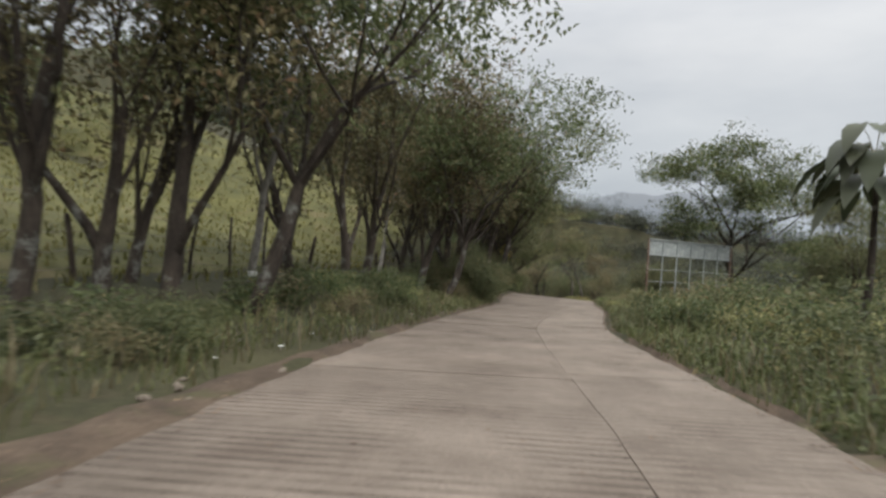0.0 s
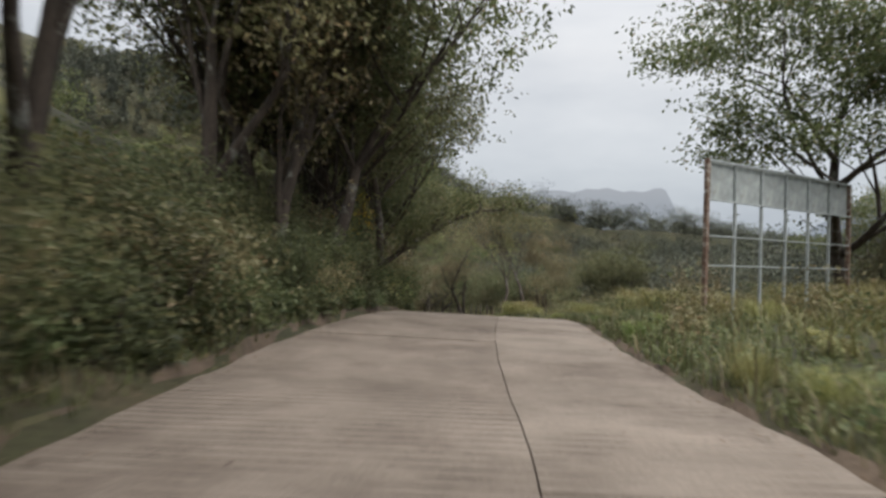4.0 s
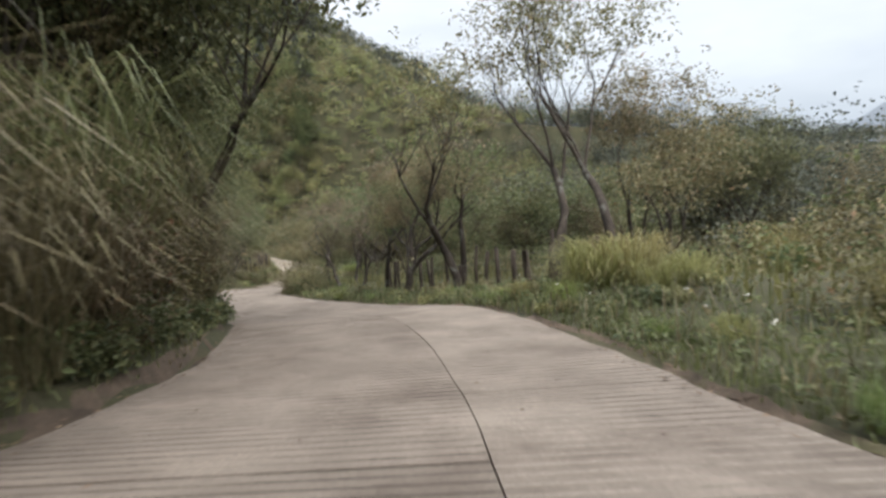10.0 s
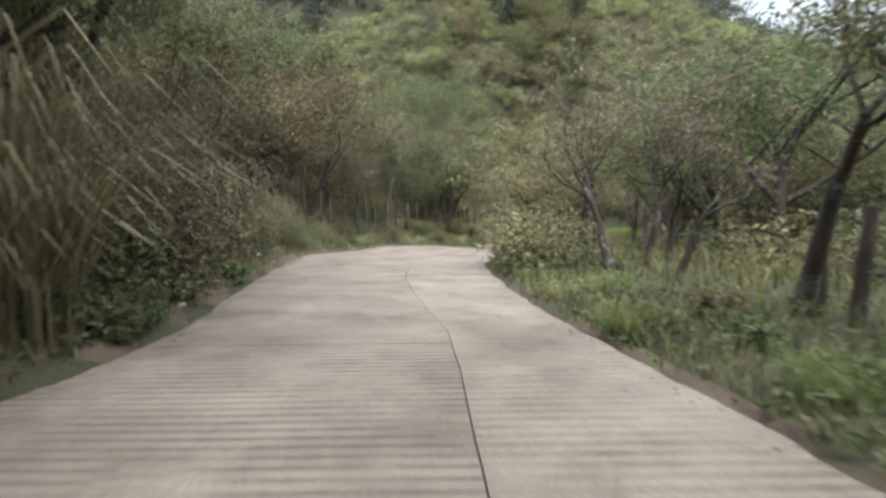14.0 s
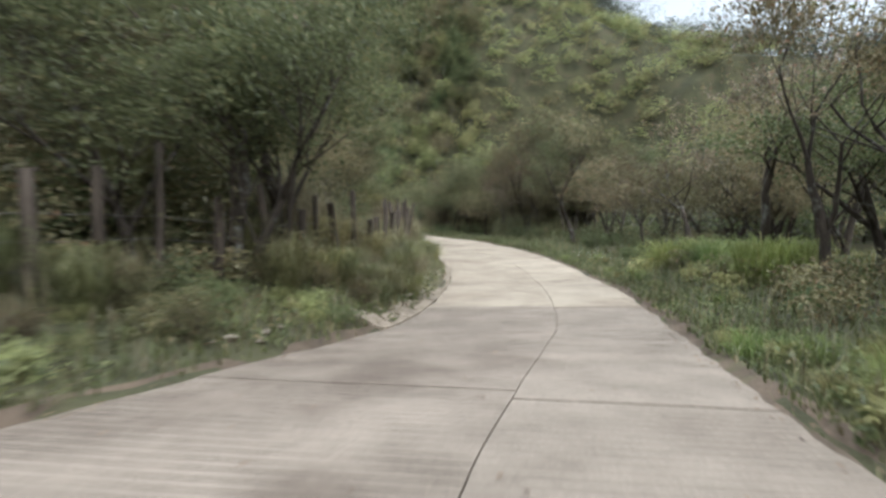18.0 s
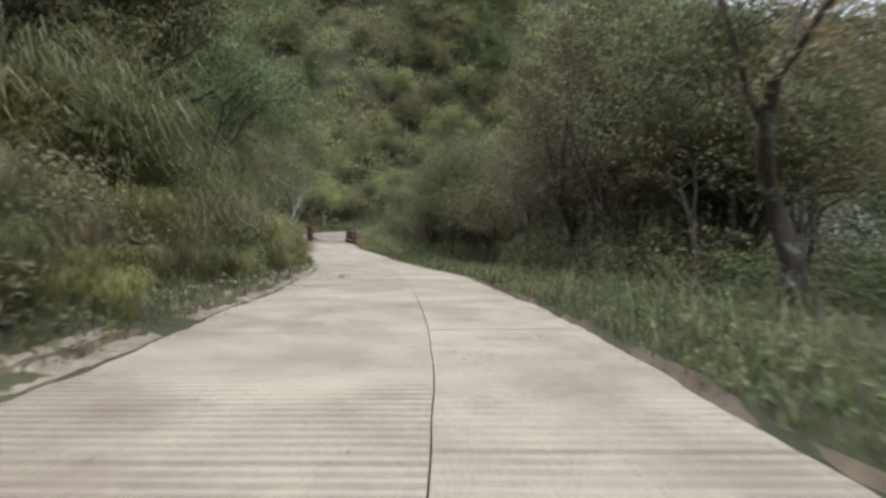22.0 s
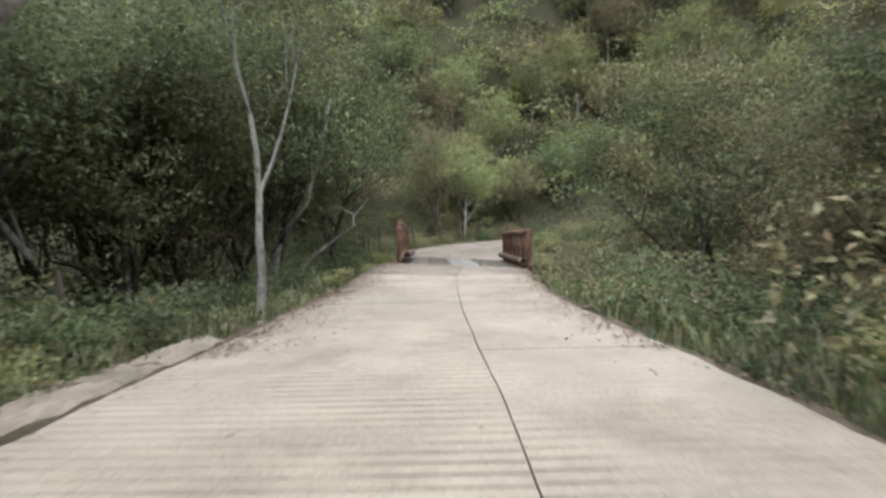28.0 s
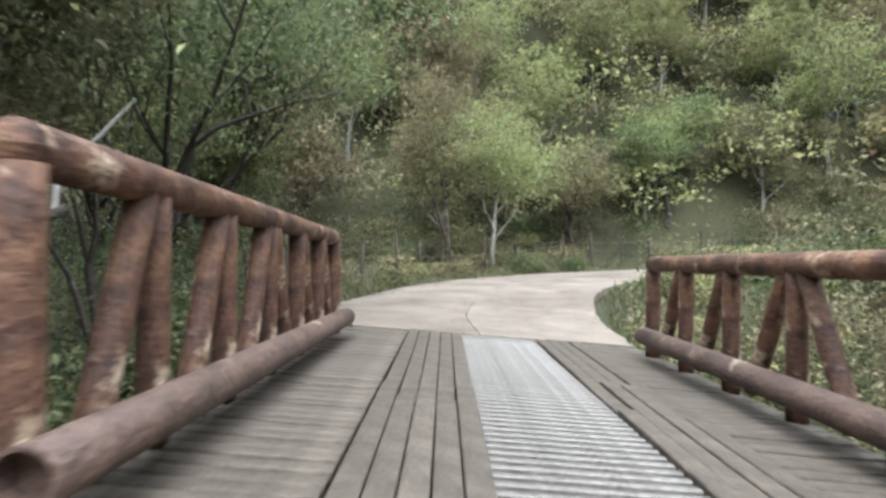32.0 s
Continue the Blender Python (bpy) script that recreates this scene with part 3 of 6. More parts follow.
# ---- trees ----
def grow(rng, height, radius, spread, levels, split, lean=(0, 0), fork=0.4, wiggle=0.12, tip_up=0.25):
    """Lines of a trunk and its limbs, and the twig ends."""
    trunk, limbs, tips = [], [], []

    def limb(start, way, length, rad, level):
        n = 5 if level == 0 else 4 if level == 1 else 3
        pts, rr = [start], [rad]
        d = way / np.linalg.norm(way)
        for k in range(n):
            d = d + rng.normal(size=3) * wiggle + (0, 0, tip_up * 0.3 if level else 0)
            d /= np.linalg.norm(d)
            pts.append(pts[-1] + d * length / n)
            rr.append(rad * (1 - 0.5 * (k + 1) / n) if level < levels else rad * (1 - 0.8 * (k + 1) / n))
        (trunk if level == 0 else limbs).append((pts, rr))
        if level >= levels:
            tips.extend(pts[1:])
            return
        kids = split[min(level, len(split) - 1)]
        for k in range(kids):
            i = n if k < 2 else rng.integers(max(1, int(n * fork)), n)
            a = rng.uniform(0, 2 * np.pi) if level else 2 * np.pi * (k + rng.uniform(-0.3, 0.3)) / kids
            outward = np.array([math.cos(a), math.sin(a), 0]) * spread * rng.uniform(0.6, 1.2)
            nd = d * 0.75 + outward + (0, 0, tip_up)
            limb(pts[i], nd, length * rng.uniform(0.55, 0.8), rr[i] * rng.uniform(0.55, 0.75), level + 1)

    limb(np.zeros(3), np.array([lean[0], lean[1], 1.0]), height * 0.45, radius, 0)
    trunk[0][0].insert(0, np.array([0, 0, -0.5]))
    trunk[0][1].insert(0, radius * 1.35)
    return trunk, limbs, np.array(tips)


def sprays(rng, tips, n, clump, flat, size, per=9):
    """Places of leaves, in loose sprays round the twig ends."""
    k = max(1, n // per)
    c = tips[rng.integers(0, len(tips), k)] + rng.normal(size=(k, 3)) * clump * (1, 1, flat)
    return np.repeat(c, per, 0) + rng.normal(size=(k * per, 3)) * size * (1.15, 1.15, 0.6)


def make_tree(name, seed, label, category, group, bark, leaf, height=9, radius=0.16, spread=0.7, levels=3, split=(4, 3, 3), lean=(0, 0), n_leaf=5000,
              size=0.2, width=0.09, clump=0.5, fork=0.4, flat=0.7, droop=0.3, wiggle=0.12, tip_up=0.25):
    rng = np.random.default_rng(seed)
    trunk, limbs, tips = grow(rng, height, radius, spread, levels, split, lean, fork, wiggle, tip_up)
    top = max(p[2] for p in tips)
    k = height / top
    tips = tips * k
    fix = lambda ls: [(np.array(p) * k, np.array(r)) for p, r in ls]
    ob = empty(name, Matrix.Identity(4), label, category, group)
    child("trunk", mesh_of("trunk", *tubes(fix(trunk), 8), bark, True), ob)
    child("bough", mesh_of("bough", *tubes(fix(limbs), 4), bark, True), ob)
    if n_leaf:
        at = sprays(rng, tips, n_leaf, clump, flat, size)
        child("crown", mesh_of("crown", *leaves(rng, at, size, width, droop), leaf), ob)
    return ob


def make_bush(name, seed, label, category, group, leaf, height=1.6, wide=1.2, n_leaf=1500, size=0.16, width=0.08, stems=7, bark=None, droop=0.1):
    rng = np.random.default_rng(seed)
    ob = empty(name, Matrix.Identity(4), label, category, group)
    lines, tips = [], []
    for k in range(stems):
        a, o = rng.uniform(0, 2 * np.pi), rng.uniform(0.2, 1.0) * wide
        end = np.array([math.cos(a) * o, math.sin(a) * o, height * rng.uniform(0.55, 1.0) * (1 - 0.25 * o / wide)])
        base = np.array([end[0] * 0.2, end[1] * 0.2, -0.25])
        pts = [base + (end - base) * u + np.array([0, 0, 0.25 * height * math.sin(u * math.pi) * 0.6]) for u in (0, 0.3, 0.6, 0.85, 1)]
        lines.append((pts, [0.03, 0.024, 0.018, 0.012, 0.006]))
        tips.extend(pts[1:])
        tips.extend(pts[1:])
    child("stem", mesh_of("stem", *tubes(lines, 4), bark or BARK_DARK), ob)
    tips = np.array(tips)
    at = tips[rng.integers(0, len(tips), n_leaf)] + rng.normal(size=(n_leaf, 3)) * (wide * 0.3, wide * 0.3, height * 0.16)
    at[:, 2] = np.abs(at[:, 2])
    child("foliage", mesh_of("foliage", *leaves(rng, at, size, width, droop), leaf), ob)
    return ob


def make_cane(name, seed, label, category, group, leaf, height=2.6, wide=0.9, n=420, width=0.04, arch=1.0):
    """A clump of tall arching grass or cane."""
    rng = np.random.default_rng(seed)
    a, o = rng.uniform(0, 2 * np.pi, n), np.sqrt(rng.uniform(0, 1, n)) * wide * 0.55
    base = np.stack([np.cos(a) * o, np.sin(a) * o, np.full(n, -0.15)], -1)
    b = a + rng.normal(size=n) * 0.7
    out = np.stack([np.cos(b), np.sin(b), 0 * b], -1) * (rng.uniform(0.15, 0.75, n) * height * 0.55 * arch)[:, None]
    h = height * rng.uniform(0.45, 1.1, n)
    side = np.stack([-np.sin(b), np.cos(b), 0 * b], -1) * (width * rng.uniform(0.5, 1.2, n))[:, None] * 0.5
    z = np.array([0, 0, 1.0])
    p1 = base + out * 0.15 + z * (h * 0.45)[:, None]
    p2 = base + out * 0.5 + z * (h * 0.85)[:, None]
    p3 = base + out * 0.95 + z * (h * 0.92)[:, None]
    p4 = base + out * 1.3 + z * (h * 0.72)[:, None]
    v = np.stack([base - side, base + side, p1 - side, p1 + side, p2 - side, p2 + side, p3 - side * 0.7, p3 + side * 0.7, p4], 1).reshape(-1, 3)
    i = np.arange(n)[:, None] * 9
    q = np.concatenate([i + [[0, 1, 3]], i + [[2, 3, 5]], i + [[2, 5, 4]], i + [[4, 5, 7]], i + [[4, 7, 6]], i + [[6, 7, 8]]])
    ob = empty(name, Matrix.Identity(4), label, category, group)
    child("blades", mesh_of("blades", v, q, leaf), ob)
    return ob


USED = set()


def plant(proto, s, lat, scale=1.0, turn=None, sink=0.0, xy=None, tall=1.0):
    """Sets a plant beside the road; the first use moves the prototype itself."""
    if xy is None:
        x, y, _ = on_road(s, lat)
    else:
        x, y = xy
    z = float(ground_z(x, y)[0]) - sink
    turn = random.uniform(0, 360) if turn is None else turn
    m = pose(x, y, z, 0, 0, turn) @ Matrix.Diagonal((scale, scale, scale * tall, 1))
    if proto not in USED:
        USED.add(proto)
        proto.matrix_basis = m
        return proto
    keep = proto.scale.copy()
    proto.scale = (1, 1, 1)
    ob = copy_thing(proto, m)
    proto.scale = keep
    return ob

G_ROAD, G_WOOD, G_BUSH, G_FIELD = "roadside trees", "trees on the slope", "roadside bushes", "trees along the field"
LEAFY = [make_tree("broadleaf_tree", k, "tall dark-green broadleaf tree with a dense crown", "tree", G_ROAD, BARK_DARK, LEAF_DEEP, 11, 0.2, 0.65, 3, (5, 4, 3), n_leaf=8000, size=0.21, width=0.105, clump=0.8, fork=0.25) for k in (1, 2)]
BROWNISH = [make_tree("broadleaf_tree", k, "field-side tree with mottled bark and olive-brown leaves", "tree", G_FIELD, BARK_DARK, leaf, 10, 0.18, 0.42, 3, (5, 3, 3), n_leaf=5600, size=0.17, width=0.085, clump=0.7, fork=0.3, wiggle=0.08) for k, leaf in ((3, LEAF_BROWN), (4, LEAF_OLIVE))]
PALE = [make_tree("pale_trunk_tree", k, "slender tree with a pale lichen-spotted trunk", "tree", G_ROAD, BARK_PALE, LEAF_MID, 11, 0.13, 0.5, 3, (3, 3, 3), (0.16, 0.02), n_leaf=5000, size=0.17, width=0.085, clump=0.75, fork=0.6, wiggle=0.09) for k in (5, 6)]
SPARSE = [make_tree("sparse_tree", k, "slim dark-limbed tree with thin olive foliage", "tree", G_ROAD, BARK_DARK, LEAF_OLIVE, 8, 0.15, 0.5, 4, (3, 3, 2, 2), (0.1, 0.05), n_leaf=n, size=0.15, width=0.07, clump=0.45, fork=0.3, wiggle=0.17, tip_up=0.4) for k, n in ((7, 5200), (8, 3200))]
BARE = [make_tree("bare_tree", k, "nearly bare tree with crooked dark branches", "tree", G_ROAD, BARK_DARK, LEAF_DRY, 7, 0.15, 0.75, 4, (3, 3, 3, 2), (0.15, -0.1), n_leaf=700, size=0.14, width=0.07, clump=0.4, fork=0.4, wiggle=0.24) for k in (9, 10)]
DRYISH = [make_tree("thicket_tree", k, "low spreading tree with brownish-green leaves", "tree", G_ROAD, BARK_DARK, leaf, 5.5, 0.12, 0.95, 3, (4, 3, 3), n_leaf=4200, size=0.145, width=0.07, clump=0.5, fork=0.15, wiggle=0.2) for k, leaf in ((11, LEAF_BROWN), (12, LEAF_OLIVE))]
UMBRELLA = [make_tree("umbrella_tree", k, "wide flat-topped tree with layered green crown", "tree", G_ROAD, BARK_DARK, LEAF_MID, 9, 0.2, 1.25, 3, (5, 4, 3), n_leaf=7000, size=0.2, width=0.1, clump=0.55, flat=0.28, fork=0.5, tip_up=0.1) for k in (13, 14)]
FORK = [make_tree("forked_tree", k, "crooked dark forked tree, almost leafless, beside the fence", "tree", G_ROAD, BARK_DARK, LEAF_OLIVE, 8.5, 0.18, 0.75, 4, (3, 4, 3, 3), (0.03, 0.0), n_leaf=n, size=0.14, width=0.07, clump=0.4, fork=0.8, wiggle=0.13, tip_up=0.4) for k, n in ((61, 1700), (62, 3600))]
BIGCROWN = [make_tree("broad_crown_tree", 20, "large spreading tree with a broad layered green crown", "tree", G_FIELD, BARK_DARK, LEAF_MID, 15, 0.32, 0.95, 4, (6, 4, 3, 2), n_leaf=24000, size=0.25, width=0.13, clump=0.7, flat=0.45, fork=0.2, tip_up=0.15)]
OVER = [make_tree("overhanging_tree", k, "leaning tree whose leafy boughs hang over the road", "tree", G_ROAD, BARK_DARK, leaf, 9.5, 0.17, 0.85, 3, (5, 4, 3), (0.55, 0.0), n_leaf=8000, size=0.19, width=0.1, clump=0.65, fork=0.25, droop=0.6) for k, leaf in ((18, LEAF_MID), (19, LEAF_DEEP))]
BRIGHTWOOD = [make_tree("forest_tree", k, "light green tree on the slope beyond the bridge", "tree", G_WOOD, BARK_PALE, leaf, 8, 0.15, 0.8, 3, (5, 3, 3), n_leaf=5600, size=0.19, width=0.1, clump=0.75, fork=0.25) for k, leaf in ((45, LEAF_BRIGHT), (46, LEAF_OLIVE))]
WOOD = [make_tree("forest_tree", k, "rounded broadleaf tree of the wooded slope", "tree", G_WOOD, BARK_DARK, leaf, 9, 0.18, 0.8, 2, (6, 4), n_leaf=2300, size=0.36, width=0.2, clump=0.95, fork=0.3) for k, leaf in ((15, LEAF_MID), (16, LEAF_DEEP), (17, LEAF_OLIVE))]
BUSH = [make_bush("bush", k, lab, "bush", G_BUSH, leaf, h, w, n, sz, sz * 0.52) for k, lab, leaf, h, w, n, sz in (
    (21, "dense dark-green roadside bush with pointed leaves", LEAF_DEEP, 1.7, 1.2, 1900, 0.12), (22, "mid-green weedy bush beside the road", LEAF_MID, 1.3, 1.1, 1600, 0.125),
    (23, "olive-green bush with small narrow leaves", LEAF_OLIVE, 1.6, 1.2, 1600, 0.12), (24, "brownish leafy bush on the bank", LEAF_BROWN, 1.8, 1.3, 1900, 0.115),
    (25, "low bright green leafy weeds on the verge", LEAF_BRIGHT, 0.8, 0.8, 900, 0.12))]
CANE = [make_cane("tall_grass", 31, "clump of tall arching green grass", "grass", G_BUSH, GRASS_MAT, n=420, width=0.024, arch=1.7), make_cane("tall_grass", 32, "clump of tall drying grass", "grass", G_BUSH, GRASS_DRY, 2.2, 1.0, n=420, width=0.022, arch=1.7),
        make_cane("tall_grass", 33, "clump of fresh green roadside grass", "grass", G_BUSH, CANE_GREEN, 1.8, 1.5, n=480, width=0.026, arch=2.0), make_cane("tall_grass", 34, "clump of yellow-green roadside grass", "grass", G_BUSH, CANE_YELLOW, 1.6, 1.4, n=440, width=0.024, arch=2.0)]
BUSH_LEAF = dict(zip(BUSH, (LEAF_DEEP, LEAF_MID, LEAF_OLIVE, LEAF_BROWN, LEAF_BRIGHT)))
BUSH_SIZE = dict(zip(BUSH, ((1.7, 1.2), (1.3, 1.1), (1.6, 1.2), (1.8, 1.3), (0.8, 0.8))))


def scatter():
    """Plants by stretches of the road: kinds, from, to, nearest and farthest from the road's edge, how many, size."""
    rng = random.Random(11)
    D, M, O, B, W = BUSH
    rows = [
        # left, from the start
        ("L", [D, M, O, W, M], -3, 34, 1.8, 5, 60, 0.4, 0.75),
        ("L", [BROWNISH[0], BROWNISH[1]], 28, 46, 2.2, 6, 2, 0.8, 1.0),
        ("L", [BROWNISH[0], BROWNISH[1], WOOD[0]], 5, 44, 28, 42, 9, 0.8, 1.1),
        ("L", [D, D, O, D, M], 30, 53, 0.6, 5, 95, 0.6, 1.1),
        ("L", [BUSH[4], M, O, BUSH[4]], 54, 63, 0.6, 4, 46, 0.9, 1.6),
        ("L", [LEAFY[0], LEAFY[1], BROWNISH[0]], 43, 63, 1.6, 6, 12, 0.8, 1.15),
        ("L", [CANE[0], CANE[1], O, B, CANE[1], B], 62, 80, 0.8, 5, 80, 0.8, 1.35),
        ("L", [LEAFY[1], BROWNISH[1], LEAFY[0]], 64, 82, 2.2, 7, 12, 0.7, 0.95),
        ("L", [D, O, CANE[1], B, CANE[1]], 76, 93, 0.7, 5, 60, 0.8, 1.5),
        ("L", [LEAFY[0], LEAFY[1]], 80, 94, 2.0, 5, 8, 0.65, 0.9),
        ("L", [CANE[0], CANE[1], O, CANE[1], M], 92, 101, 0.9, 9, 46, 0.8, 1.5),
        ("L", [O, M, B, D, CANE[1]], 101, 113, 1.2, 9, 55, 0.5, 0.9),
        ("L", [O, M, W, B], 106, 130, 0.7, 2.6, 46, 0.25, 0.5),
        ("L", [CANE[1], CANE[3], CANE[3], CANE[0]], 127, 190, 0.75, 2.2, 120, 0.28, 0.5),
        ("L", [O, D, CANE[0], M, CANE[1], D], 104, 150, 2.2, 4.2, 70, 0.3, 0.5),
        ("L", [O, CANE[3], O, M, CANE[1], O], 148, 189, 1.5, 4.2, 130, 0.6, 1.05),
        ("L", [O, CANE[3], CANE[1], B], 128, 150, 2.0, 3.6, 46, 0.45, 0.75),
        ("L", [O, CANE[3], M, CANE[0], D], 158, 188, 2.2, 5.0, 80, 0.9, 1.4),
        ("L", [LEAFY[1], BROWNISH[1], LEAFY[0], UMBRELLA[1]], 146, 190, 5.0, 9.0, 16, 0.75, 1.05),
        ("L", [B, DRYISH[0], O, B], 104, 128, 3.6, 7.0, 60, 0.8, 1.3),
        ("L", [D, B, O, D, M], 106, 160, 4.4, 6.5, 80, 0.7, 1.1),
        ("L", [BROWNISH[0], DRYISH[0], DRYISH[1]], 108, 170, 5.5, 10, 20, 0.7, 1.0),
        ("L", [O, B, DRYISH[0], DRYISH[1], M], 104, 134, 5.0, 14, 60, 0.7, 1.05),
        ("L", [CANE[1], O, CANE[0], B, O], 126, 190, 4.7, 10, 150, 0.6, 1.1),
        ("L", [W, M, O], 126, 192, 0.9, 3.0, 70, 0.25, 0.5),
        ("L", [PALE[0], PALE[1], UMBRELLA[0], LEAFY[1], DRYISH[1]], 146, 196, 7, 17, 22, 0.8, 1.1),
        ("L", [LEAFY[0], LEAFY[1], SPARSE[0], LEAFY[1]], 190, 214, 8, 16, 22, 0.8, 1.15),
        ("L", [D, M, W, W], 184, 209, 0.9, 3.4, 55, 0.35, 0.65),
        ("L", [D, D, M, D], 36, 100, 0.35, 1.3, 130, 0.2, 0.42),
        ("L", [D, O, B, D], 94, 106, 0.8, 3, 26, 0.9, 1.3),
        # right
        ("R", [M, D, O, W], -3, 33, 1.4, 6, 60, 0.5, 0.95),
        ("R", [M, O, D], 10, 40, 5, 14, 40, 0.9, 1.5),
        ("R", [O, W, W, M], 34, 90, 1.2, 4, 46, 0.22, 0.42),
        ("R", [O, CANE[3], M, CANE[3]], 46, 78, 2.2, 9, 70, 0.5, 0.95),
        ("R", [O, M, CANE[3], O], 50, 78, 7, 18, 50, 0.9, 1.5),
        ("R", [CANE[2], CANE[2], W], 132, 142, 1.6, 4.5, 22, 0.55, 0.85),
        ("R", [CANE[3], W, CANE[2]], 36, 150, 0.5, 2.2, 110, 0.16, 0.32),
        ("R", [O, B, M], 70, 96, 7, 20, 36, 0.8, 1.3),
        ("R", [W, M, O, W], 82, 112, 0.8, 3.4, 40, 0.18, 0.34),
        ("R", [D, B, D, O], 90, 114, 6.5, 12, 44, 0.7, 1.1),
        ("R", [DRYISH[0], DRYISH[1], UMBRELLA[1]], 104, 140, 7, 16, 20, 0.8, 1.15),
        ("R", [O, M, O], 102, 108, 0.9, 2.0, 10, 0.7, 1.0),
        ("R", [M, W, O], 108, 142, 2.5, 6, 50, 0.3, 0.6),
        ("R", [DRYISH[0], BARE[1], DRYISH[1], BARE[0]], 143, 186, 5.5, 12, 26, 0.7, 1.0),
        ("R", [D, D, M, B], 138, 192, 3.2, 7, 90, 0.4, 0.9),
        ("R", [BROWNISH[0], DRYISH[0], BROWNISH[0]], 161, 192, 5.0, 9, 20, 0.75, 1.05),
        ("R", [LEAFY[0], BROWNISH[0], LEAFY[1]], 163, 196, 7.5, 14, 15, 0.8, 1.1),
        ("R", [B, D, B], 160, 192, 4.5, 9, 60, 1.0, 1.6),
        ("R", [DRYISH[1], SPARSE[0], BROWNISH[1], DRYISH[0]], 180, 202, 4.5, 10, 12, 0.6, 0.85),
        ("R", [D, M, W, O], 186, 208, 1.0, 6, 65, 0.5, 1.1),
        ("R", [SPARSE[0], DRYISH[1], LEAFY[0]], 196, 210, 6, 12, 8, 0.6, 0.9),
        ("R", [M, O, D, B], 203, 224, 2.2, 16, 90, 0.6, 1.3),
        ("R", [BRIGHTWOOD[1], DRYISH[1], BRIGHTWOOD[0]], 204, 223, 8, 20, 14, 0.6, 0.9),
        ("L", [D, M, D, O], 198, 226, 5.5, 14, 150, 0.8, 1.5),
        ("L", [LEAFY[0], LEAFY[1], BROWNISH[0]], 197, 215, 5.0, 8.5, 11, 0.7, 1.0),
        ("L", [D, D, M, D], 206, 222, 1.8, 6, 70, 0.7, 1.2),
        ("L", [LEAFY[0], LEAFY[1]], 213, 228, 6, 14, 10, 0.75, 1.0),
        ("L", [M, O, D, W, M], 222, 268, 5, 30, 160, 0.9, 1.7),
        # beyond the bridge
        ("L", [M, W, O], 219, 255, 0.6, 3, 60, 0.35, 0.7),
        ("L", [M, O, D, B], 218, 262, 3, 14, 90, 0.9, 1.6),
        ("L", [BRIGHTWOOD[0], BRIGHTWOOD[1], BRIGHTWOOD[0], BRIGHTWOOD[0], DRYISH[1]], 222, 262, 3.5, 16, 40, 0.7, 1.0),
        ("R", [M, W, O], 219, 236, 0.6, 5, 25, 0.4, 0.8),
        ("L", [M, O, W, D, O], 228, 262, 3.0, 10, 110, 0.7, 1.4),
        ("R", [M, O, W, D], 208, 240, 1.6, 14, 110, 0.6, 1.3),
        ("L", [DRYISH[1], O, O, DRYISH[1]], 172, 189, 2.8, 5.2, 18, 0.65, 0.95),
        ("R", [WOOD[1], DRYISH[0], WOOD[1]], 92, 130, 13, 24, 14, 0.7, 0.95),
        # slopes
        ("L", [WOOD[0], WOOD[2], DRYISH[0], WOOD[1]], 90, 200, 13, 44, 60, 0.7, 1.1),
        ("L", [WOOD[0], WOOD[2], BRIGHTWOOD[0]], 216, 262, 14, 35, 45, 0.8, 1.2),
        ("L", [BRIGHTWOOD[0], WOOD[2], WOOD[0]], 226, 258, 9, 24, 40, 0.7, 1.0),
        ("R", WOOD, 96, 200, 18, 60, 34, 0.7, 1.2),
        ("R", [LEAFY[0], BROWNISH[0], LEAFY[1], BROWNISH[1]], 62, 104, 28, 70, 24, 0.8, 1.15),
        ("R", [DRYISH[0], BROWNISH[1], DRYISH[1]], 133, 152, 9, 15, 11, 0.8, 1.05),
    ]
    rest, made = {k: [] for k in BUSH}, {k: 0 for k in BUSH}
    for side, kinds, s0, s1, o0, o1, n, a, b in rows:
        for k in range(n):
            s = rng.uniform(s0, s1)
            o = rng.uniform(o0, o1)
            lat = edge(s, 1) - o if side == "L" else edge(s, 3) + o
            x, y, _ = on_road(s, lat)
            kind, size, turn, tall = rng.choice(kinds), rng.uniform(a, b), rng.uniform(0, 360), rng.uniform(0.85, 1.15)
            ss, ll = along(x, y)
            out = edge(ss[0], 1) - ll[0] if ll[0] < 0 else ll[0] - edge(ss[0], 3)
            need = 0.75 * size if kind in BUSH_LEAF else 0.5 * o0
            if out < max(need, 0.5 * o0) or abs(ll[0]) < 2.0 or (kind in BUSH_LEAF and abs(ss[0] - 213) < 5 and out < 2):
                continue
            if kind in BUSH_LEAF and (out > 3.2 or made[kind] >= 58):
                rest[kind].append((x, y, size, tall, out))
                continue
            if kind in BUSH_LEAF:
                made[kind] += 1
            plant(kind, s, lat, size, turn, 0.05, tall=tall)
    # bushes past the counted ones, joined
    nrng = np.random.default_rng(12)
